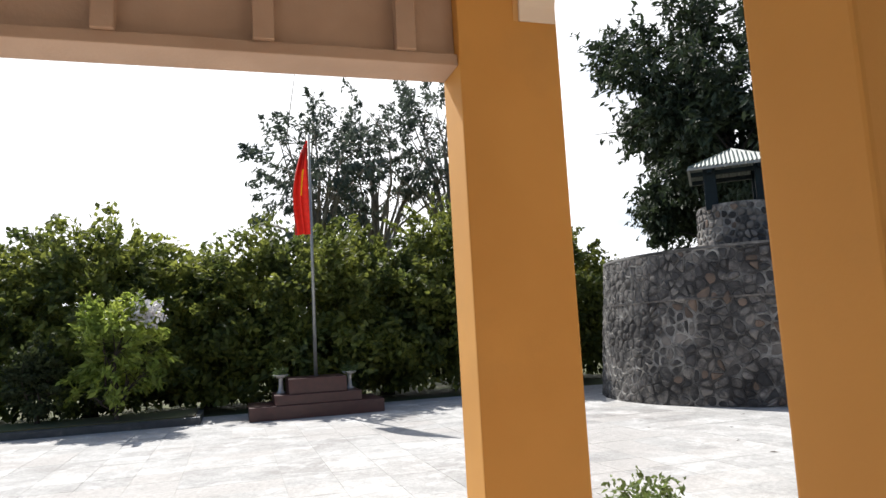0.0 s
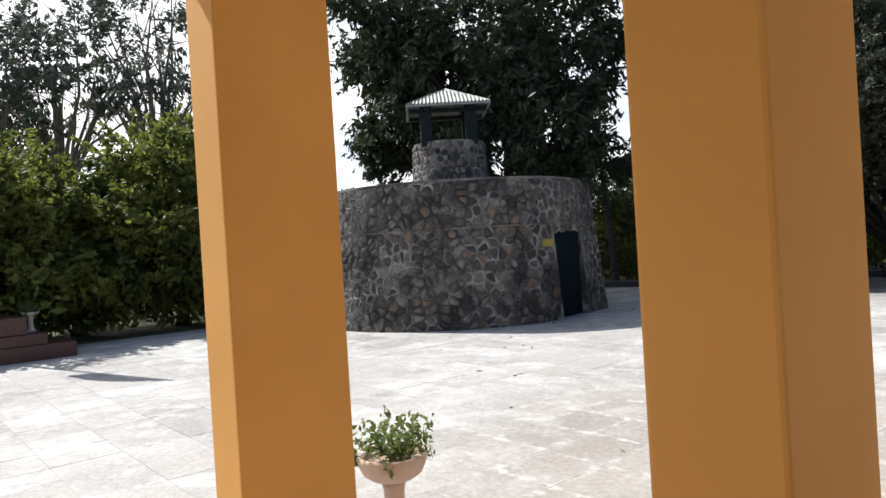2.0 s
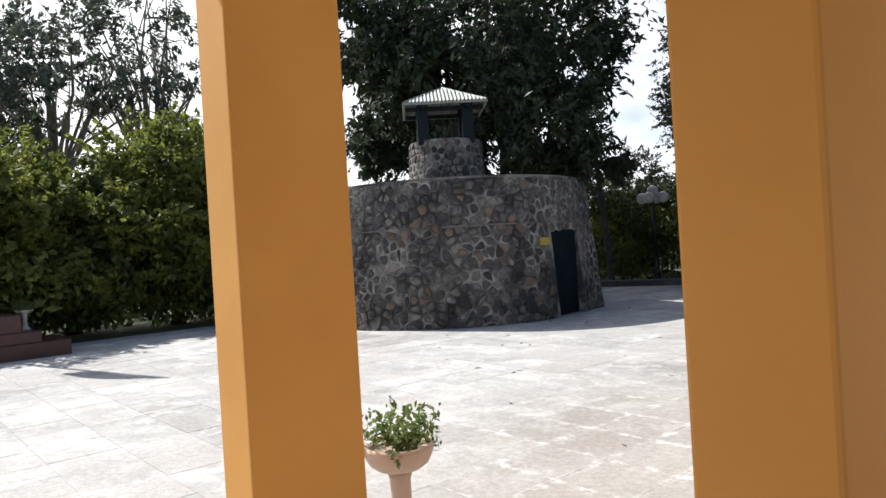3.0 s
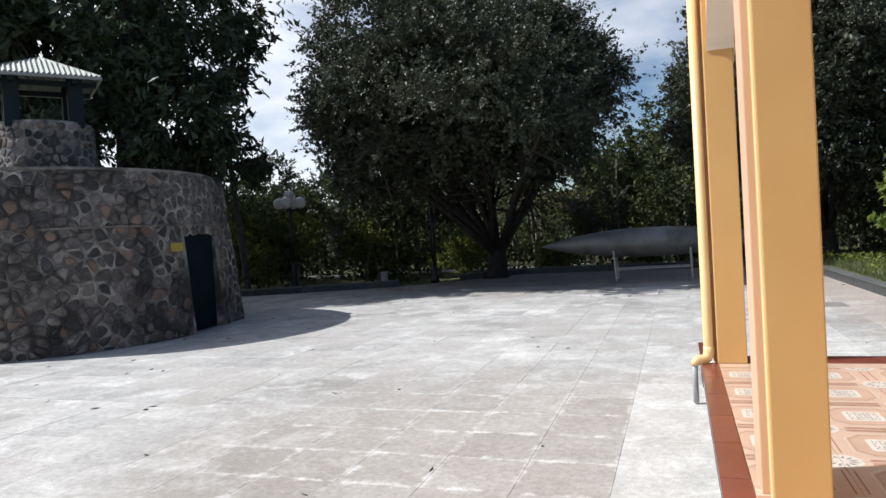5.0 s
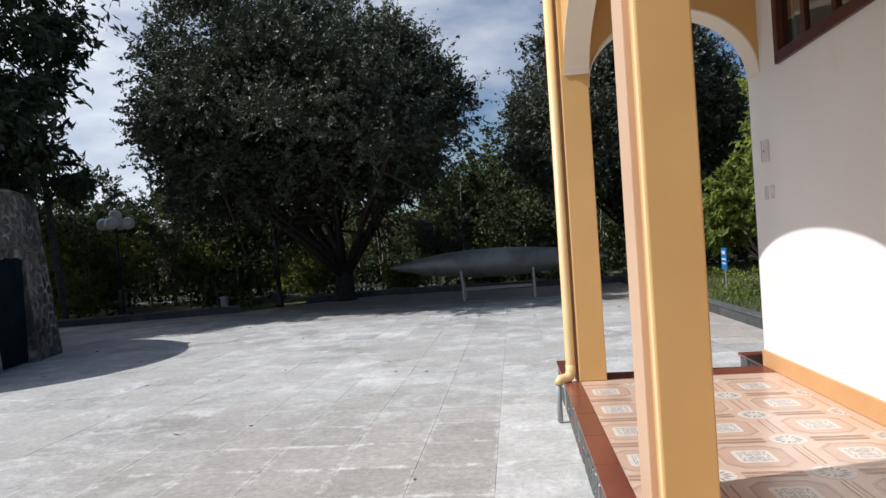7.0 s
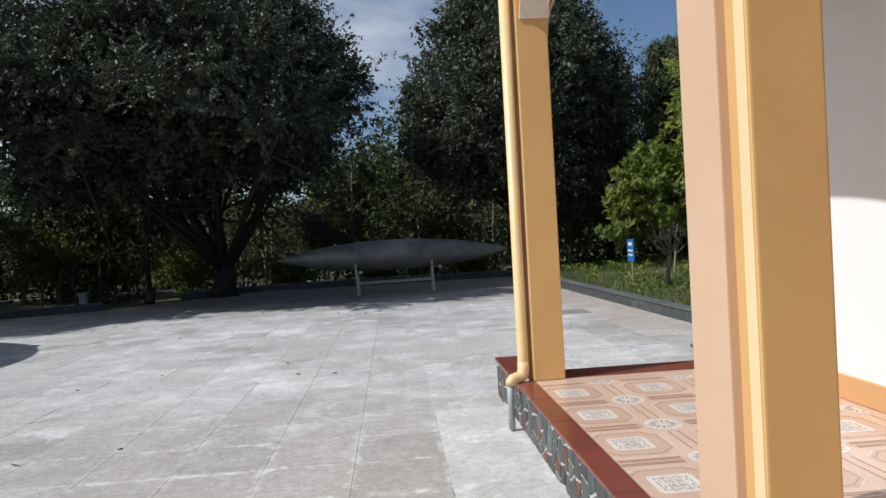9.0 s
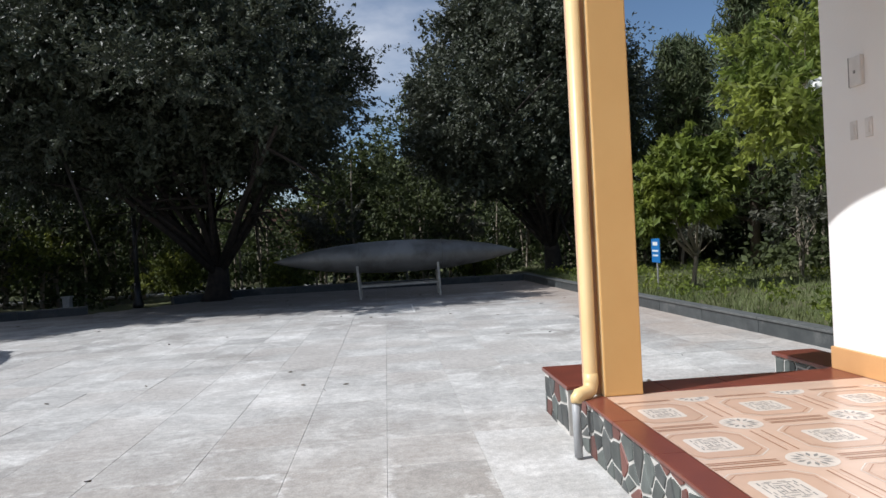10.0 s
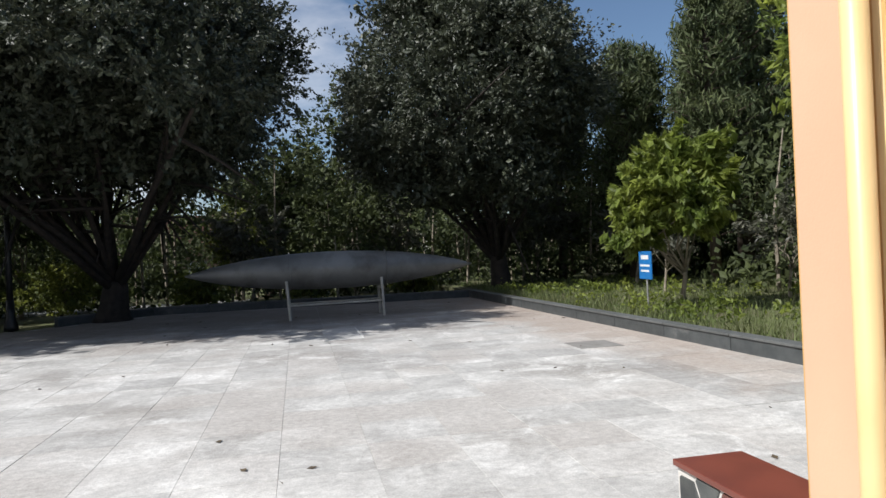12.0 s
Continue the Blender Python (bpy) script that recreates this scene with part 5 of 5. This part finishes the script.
# shrubs before the boundary trees
sh = tree("bright_shrub", (-15.6, -1.6, 0.1), "bright yellow green garden shrub in planting bed", (0.05, 0.3, 0.0),
          [(0, 0, 1.55, 0.8, 0.9, 1.05, 70, 45, 0.16)], L_LIME, 95, 0.08, category="shrub", limbs=14, long=2.4)
leaves_mesh("white_blossom", np.random.default_rng(97).normal(size=(190, 3)) * [0.14, 0.17, 0.13] + [0.35, 0.72, 2.4], 0.075, PETAL, sh, np.random.default_rng(98))
tree("dark_shrub", (-16.2, -3.3, 0.1), "brownish conical clipped shrub", (0.05, 0.3, 0.0), [(0, 0, 0.95, 0.55, 0.6, 0.85, 90, 45, 0.12)], L_WOOD, 96, 0.06, category="shrub")
bed = empty("planting_bed", (-16.0, -3.5, 0), "low planting bed with dark kerb", "planting bed", kind="structure")
part("kerb", box(-0.8, 1.05, -6.0, 3.7, -0.02, 0.16, 0.02), GRANITE, bed)
part("soil", box(-0.7, 0.93, -5.9, 3.58, 0.1, 0.19, 0.01), SOIL, bed)

# fallen leaves on the court
n_ = 90
c = np.stack([rng.uniform(-9, 3.6, n_), rng.uniform(5, 25, n_), np.full(n_, 0.012)], 1)
lt = leaves_mesh("fallen_leaves", c, 0.055, LITTER, None, rng)
lt.matrix_world = Matrix.Diagonal((1, 1, 0.25, 1)) @ Matrix.Translation((0, 0, 0.012))
tagged(lt, "dry brown leaves scattered on the pavers", "leaves", kind="stuff")

# ---------------------------------------------------------------- laid pieces last
# porch edging and tiles
for x, y0, y1 in ((PX0, 2.42, 8.30),):
    n_ = 10
    for k in range(n_):
        a, b = y0 + (y1 - y0) * k / n_, y0 + (y1 - y0) * (k + 1) / n_
        part("edge_tile", box(x - 0.012, x + 0.135, a + 0.0015, b - 0.0015, FLOOR - 0.02, FLOOR, 0.004), RED, platform)
for k in range(4):
    a = 0.44 + (PX1 - 0.44) * k / 4
    part("edge_tile", box(a + 0.0015, a + (PX1 - 0.44) / 4 - 0.0015, 8.30, PY1 + 0.01, FLOOR - 0.02, FLOOR, 0.004), RED, platform)
for a in np.arange(-1.44, 0.25, 0.58):
    part("edge_tile", box(a, min(a + 0.577, 0.285), 2.30, 2.44, FLOOR - 0.02, FLOOR, 0.004), RED, portico_floor)

TILE_C = material("tile_tan_field", (0.575, 0.395, 0.295), (0.54, 0.37, 0.275), 6, 0.24, 0.03, 90, per_object=0.05)
TILE_A = material("beige_ceramic_tile", (0.645, 0.465, 0.36), (0.60, 0.425, 0.325), 4, 0.22, 0.03, 90, per_object=0.05)
TILE_B = material("tile_brown_line", (0.33, 0.17, 0.10), (0.36, 0.19, 0.12), 9, 0.25, 0.03)
TILE_W = material("tile_white_motif", (0.70, 0.63, 0.56), (0.66, 0.585, 0.515), 9, 0.25, 0.03)
TILE_G = material("tile_grey_motif", (0.33, 0.31, 0.29), (0.28, 0.265, 0.25), 9, 0.25, 0.03)


def flat(bm, pts, z, mi):
    f = bm.faces.new([bm.verts.new((x, y, z)) for x, y in pts])
    f.material_index = mi


def tile_mesh(cut=None):
    """A 0.6 m ceramic tile: brown corner bands, an octagon line, a white square motif and quarter medallions."""
    bm = bmesh.new()
    h = 0.2985
    add_box(bm, -h, h, -h, h, -0.012, 0, 0.0)
    z = 0.0012
    def ring(outer, inner, mi, zz):
        k = len(outer)
        for i in range(k):
            flat(bm, [outer[i], outer[(i + 1) % k], inner[(i + 1) % k], inner[i]], zz, mi)
    def octo(r, c):
        return [(r, -r + c), (r, r - c), (r - c, r), (-r + c, r), (-r, r - c), (-r, -r + c), (-r + c, -r), (r - c, -r)]
    flat(bm, octo(0.196, 0.075), 0.0006, 4)
    ring(octo(0.205, 0.075), octo(0.201, 0.075), 2, z)
    ring(octo(0.185, 0.075), octo(0.182, 0.075), 1, z)
    for s in (-1, 1):
        for o in (0.262, 0.282):
            flat(bm, [(-0.16, s * o - 0.005), (0.16, s * o - 0.005), (0.16, s * o + 0.005), (-0.16, s * o + 0.005)], z, 1)
        flat(bm, [(s * 0.272 - 0.004, -0.16), (s * 0.272 + 0.004, -0.16), (s * 0.272 + 0.004, 0.16), (s * 0.272 - 0.004, 0.16)], z, 1)
    flat(bm, octo(0.108, 0.018), z, 2)
    # maze-like motif, the same in all four quarters
    for x0, x1, y0, y1 in ((0.008, 0.014, 0.0, 0.03), (0.0, 0.03, 0.036, 0.042), (0.036, 0.042, 0.008, 0.06), (0.0, 0.02, 0.06, 0.066), (0.028, 0.062, 0.066, 0.072), (0.06, 0.066, 0.02, 0.052), (0.075, 0.081, 0.0, 0.034), (0.072, 0.08, 0.05, 0.08), (0.012, 0.045, 0.079, 0.085), (0.018, 0.03, 0.012, 0.026)):
        for sx in (-1, 1):
            for sy in (-1, 1):
                flat(bm, [(sx * x0, sy * y0), (sx * x1, sy * y0), (sx * x1, sy * y1), (sx * x0, sy * y1)], z + 0.0009, 3)
    for sx in (-1, 1):
        for sy in (-1, 1):
            arc = [(sx * (h - 0.105 * math.cos(q * math.pi / 12)), sy * (h - 0.105 * math.sin(q * math.pi / 12))) for q in range(7)]
            flat(bm, [(sx * h, sy * h)] + arc, z, 2)
            for q in range(1, 6, 2):
                a0 = q * math.pi / 12
                p0 = [(sx * (h - r * math.cos(a)), sy * (h - r * math.sin(a))) for r, a in ((0.035, a0), (0.06, a0 - 0.16), (0.088, a0), (0.06, a0 + 0.16))]
                flat(bm, p0, z + 0.0009, 3)
    bmesh.ops.recalc_face_normals(bm, faces=bm.faces[:])
    for f in bm.faces:
        if f.normal.z < -0.5 and f.calc_center_median().z > -0.005:
            f.normal_flip()
    if cut is not None:
        bmesh.ops.bisect_plane(bm, geom=bm.verts[:] + bm.edges[:] + bm.faces[:], plane_co=(cut, 0, 0), plane_no=(-1, 0, 0), clear_outer=True)
    me = bpy.data.meshes.new("floor_tile")
    bm.to_mesh(me)
    bm.free()
    for mt in (TILE_A, TILE_B, TILE_W, TILE_G, TILE_C):
        me.materials.append(mt)
    return me


TILE, TILE_CUT = tile_mesh(), tile_mesh(-0.164)
for i in range(3):
    for j in range(-19, 1):
        t_ = new("floor_tile", TILE if i or j < -9 else TILE_CUT)
        t_.parent = platform
        t_.location = (0.6 + 0.6 * i + (0.0 if i else 0.0), 7.8 + 0.6 * j, FLOOR)
for i in range(3):
    for j in range(-19, -9):
        t_ = new("floor_tile", TILE)
        t_.parent = portico_floor
        t_.location = (0.0 - 0.6 * i, 7.8 + 0.6 * j, FLOOR - 0.001)
part("filler_tile", box(0.436, PX1, 8.102, 8.297, FLOOR - 0.012, FLOOR - 0.002), TILE_A, platform)
part("filler_tile", box(2.102, PX1, -4.0, 8.098, FLOOR - 0.012, FLOOR - 0.002), TILE_A, platform)


def crazy(parent, u0, u1, v0, v1, place, seed, du=0.15, dv=0.13):
    rng = np.random.default_rng(seed)
    for poly in cells(u0, u1, v0, v1, du, dv, rng, 0.42, 0.016):
        part("stone", stone_piece(poly, place, 0.007, 0.06, 0.004), STONES[int(rng.choice(3, p=[0.45, 0.35, 0.2]))], parent)


crazy(platform, 2.45, 8.60, 0.0, FLOOR - 0.03, lambda u, v, w: (PX0 + 0.02 - w, u, v), 101)
for name, x0, x1 in (("block_d", 0.30, 0.64), ("block_wall", 2.19, 2.52)):
    blk = obj("stair_block", box(x0 + 0.008, x1, 8.72, 9.40, -0.02, 0.325), MORTAR, label="low stair side block clad in broken stone", category="stair block", kind="structure", group="stair blocks")
    part("cap_tile", box(x0 - 0.012, x1 + 0.012, 8.66, 9.412, 0.327, 0.356, 0.004), RED, blk, "red glazed cap tile")
    crazy(blk, 8.72, 9.39, 0.0, 0.325, lambda u, v, w, x0=x0: (x0 + 0.008 - w, u, v), 110 + int(x0 * 10))
    crazy(blk, x0 + 0.02, x1 - 0.01, 0.0, 0.325, lambda u, v, w: (u, 9.40 + w, v), 115 + int(x0 * 10))

# court pavers
P, PX, PY = 0.62, -0.945, 11.5
def inside(x, y):
    ins = False
    k = len(COURT)
    for i in range(k):
        (xa, ya), (xb, yb) = COURT[i], COURT[(i + 1) % k]
        if (ya > y) != (yb > y) and x < (xb - xa) * (y - ya) / (yb - ya) + xa:
            ins = not ins
    return ins
near, rest = [], []
for i in range(-27, 9):
    for j in range(-42, 25):
        x, y = PX + P * (i + 0.5), PY + 0.625 * (j + 0.5)
        if not inside(x, y) or (x > -1.55 and y < 2.7) or (x > -0.30 and y < 8.70):
            continue
        if (Vector((x, y, 0)) - BC).length < 3.0:
            continue
        if -5.0 < x < 2.3 and 4.2 < y < 14.6:
            near.append((x, y, i, j))
        else:
            rest.append((x, y, i, j))
near.sort(key=lambda s: math.hypot(s[0] + 0.9, s[1] - 9.0))
rest += near[300:]
near = near[:300]
pm = bpy.data.meshes.new("paver")
bm = box(-0.3092, 0.3092, -0.3117, 0.3117, -0.03, 0.0, 0.0)
top = [e for e in bm.edges if all(v.co.z > -0.001 for v in e.verts)]
bmesh.ops.bevel(bm, geom=top, offset=0.0018, segments=1, affect="EDGES")
bm.to_mesh(pm)
bm.free()
pm.materials.append(SLAB)
rr = random.Random(3)
for x, y, i, j in near:
    p_ = new("paver", pm)
    p_.parent = court
    p_.location = (x, y, rr.uniform(-0.0015, 0.0015))
vs, fs = [], []
for x, y, i, j in rest:
    z = rr.uniform(-0.0015, 0.0015)
    b0 = len(vs)
    for a, b, c_ in ((-0.3092, -0.3117, -0.03), (0.3092, -0.3117, -0.03), (0.3092, 0.3117, -0.03), (-0.3092, 0.3117, -0.03),
                     (-0.3077, -0.3097, 0), (0.3077, -0.3097, 0), (0.3077, 0.3097, 0), (-0.3077, 0.3097, 0)):
        vs.append((x + a, y + b, z + c_))
    for q in ((4, 5, 6, 7), (0, 1, 5, 4), (1, 2, 6, 5), (2, 3, 7, 6), (3, 0, 4, 7)):
        fs.append([b0 + k for k in q])
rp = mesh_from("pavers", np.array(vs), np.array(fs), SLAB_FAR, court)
rp["kind"] = "stuff"
part("apron", box(-0.3235, 0.318, 2.45, 8.997, -0.03, 0.001), APRON, court, "smooth pale concrete strip along the porch")

# block house stones
rng = np.random.default_rng(120)
def on_drum(r0, r1, z0, z1):
    def place(u, v, w):
        r = r0 + (r1 - r0) * (v - z0) / (z1 - z0) + w
        a = u / r0
        return (r * math.cos(a), r * math.sin(a), v)
    return place
stones = []
for poly in cells(RB0 * -2.75, RB0 * 1.05, 0.0, HB, 0.235, 0.195, rng, 0.55, 0.006):
    c = sum(poly) / len(poly)
    a = c[0] / RB0
    if DOOR_A - 0.03 < a < DOOR_B + 0.06 and c[1] < DOOR_H + 0.04:
        continue
    stones.append((poly, c))
place = on_drum(RB0, RB1, 0, HB)
stones.sort(key=lambda s: abs(s[1][0] / RB0 + 0.62))
vs, fs, slots = [], [], []
for k, (poly, c) in enumerate(stones):
    dep = rng.uniform(0.004, 0.032)
    heights = rng.uniform(0.3, 1.3, 2 * len(poly))
    bm = stone_piece(poly, place, dep, soften=rng.uniform(0.98, 1.06), ridge=(rng.uniform(0.14, 0.30), rng.uniform(0.012, 0.032), heights))
    if k < 300:
        part("stone", bm, [(RUBBLE, RUBBLE_DARK, RUBBLE_WARM, RUBBLE_PALE)[int(rng.choice(4, p=[0.56, 0.24, 0.12, 0.08]))], RIDGE], bunker)
    else:
        b0 = len(vs)
        for f in bm.faces:
            ids = [v.co.copy() for v in f.verts]
            cen = sum(ids, Vector()) / len(ids)
            for q in range(len(ids)):
                b1 = len(vs)
                vs += [tuple(ids[q]), tuple(ids[(q + 1) % len(ids)]), tuple(cen)]
                slots.append(f.material_index)
                fs.append((b1, b1 + 1, b1 + 2))
        bm.free()
rest_m = mesh_from("stones", np.array(vs), np.array(fs), RUBBLE_FAR, bunker)
rest_m["kind"] = "stuff"
rest_m.data.materials.append(RIDGE)
rest_m.data.polygons.foreach_set("material_index", slots)
def on_return(u, v, w):
    f = (v + 0.05) / (HB + 0.05)
    p0, p1 = [Vector(RET[0][k]).lerp(Vector(RET[1][k]), f) for k in (0, 1)]
    d = (p1 - p0).normalized()
    q = p0 + (p1 - p0) * u + Vector((d.y, -d.x)) * w
    return (q.x - BC.x, q.y - BC.y, v)
for poly in cells(0.0, 0.98, 0.0, HB - 0.05, 0.25, 0.205, rng, 0.45, 0.006):
    part("stone", stone_piece(poly, on_return, rng.uniform(0.008, 0.03), soften=rng.uniform(0.98, 1.05), ridge=(rng.uniform(0.14, 0.26), rng.uniform(0.01, 0.025), rng.uniform(0.3, 1.3, 2 * len(poly)))), [(RUBBLE, RUBBLE_DARK, RUBBLE_WARM)[int(rng.choice(3, p=[0.6, 0.3, 0.1]))], RIDGE], bunker)
placet = on_drum(1.0, 0.9, 2.9, 4.36)
for poly in cells(-2.4, 1.0, 3.0, 4.34, 0.19, 0.16, rng, 0.38, 0.035):
    part("stone", stone_piece(poly, placet, rng.uniform(0.015, 0.04), 0.3, 0.02, rng.uniform(0.88, 1.04)), (RUBBLE, RUBBLE_DARK, RUBBLE_WARM, RUBBLE_PALE)[int(rng.choice(4, p=[0.42, 0.0, 0.1, 0.48]))], turret)
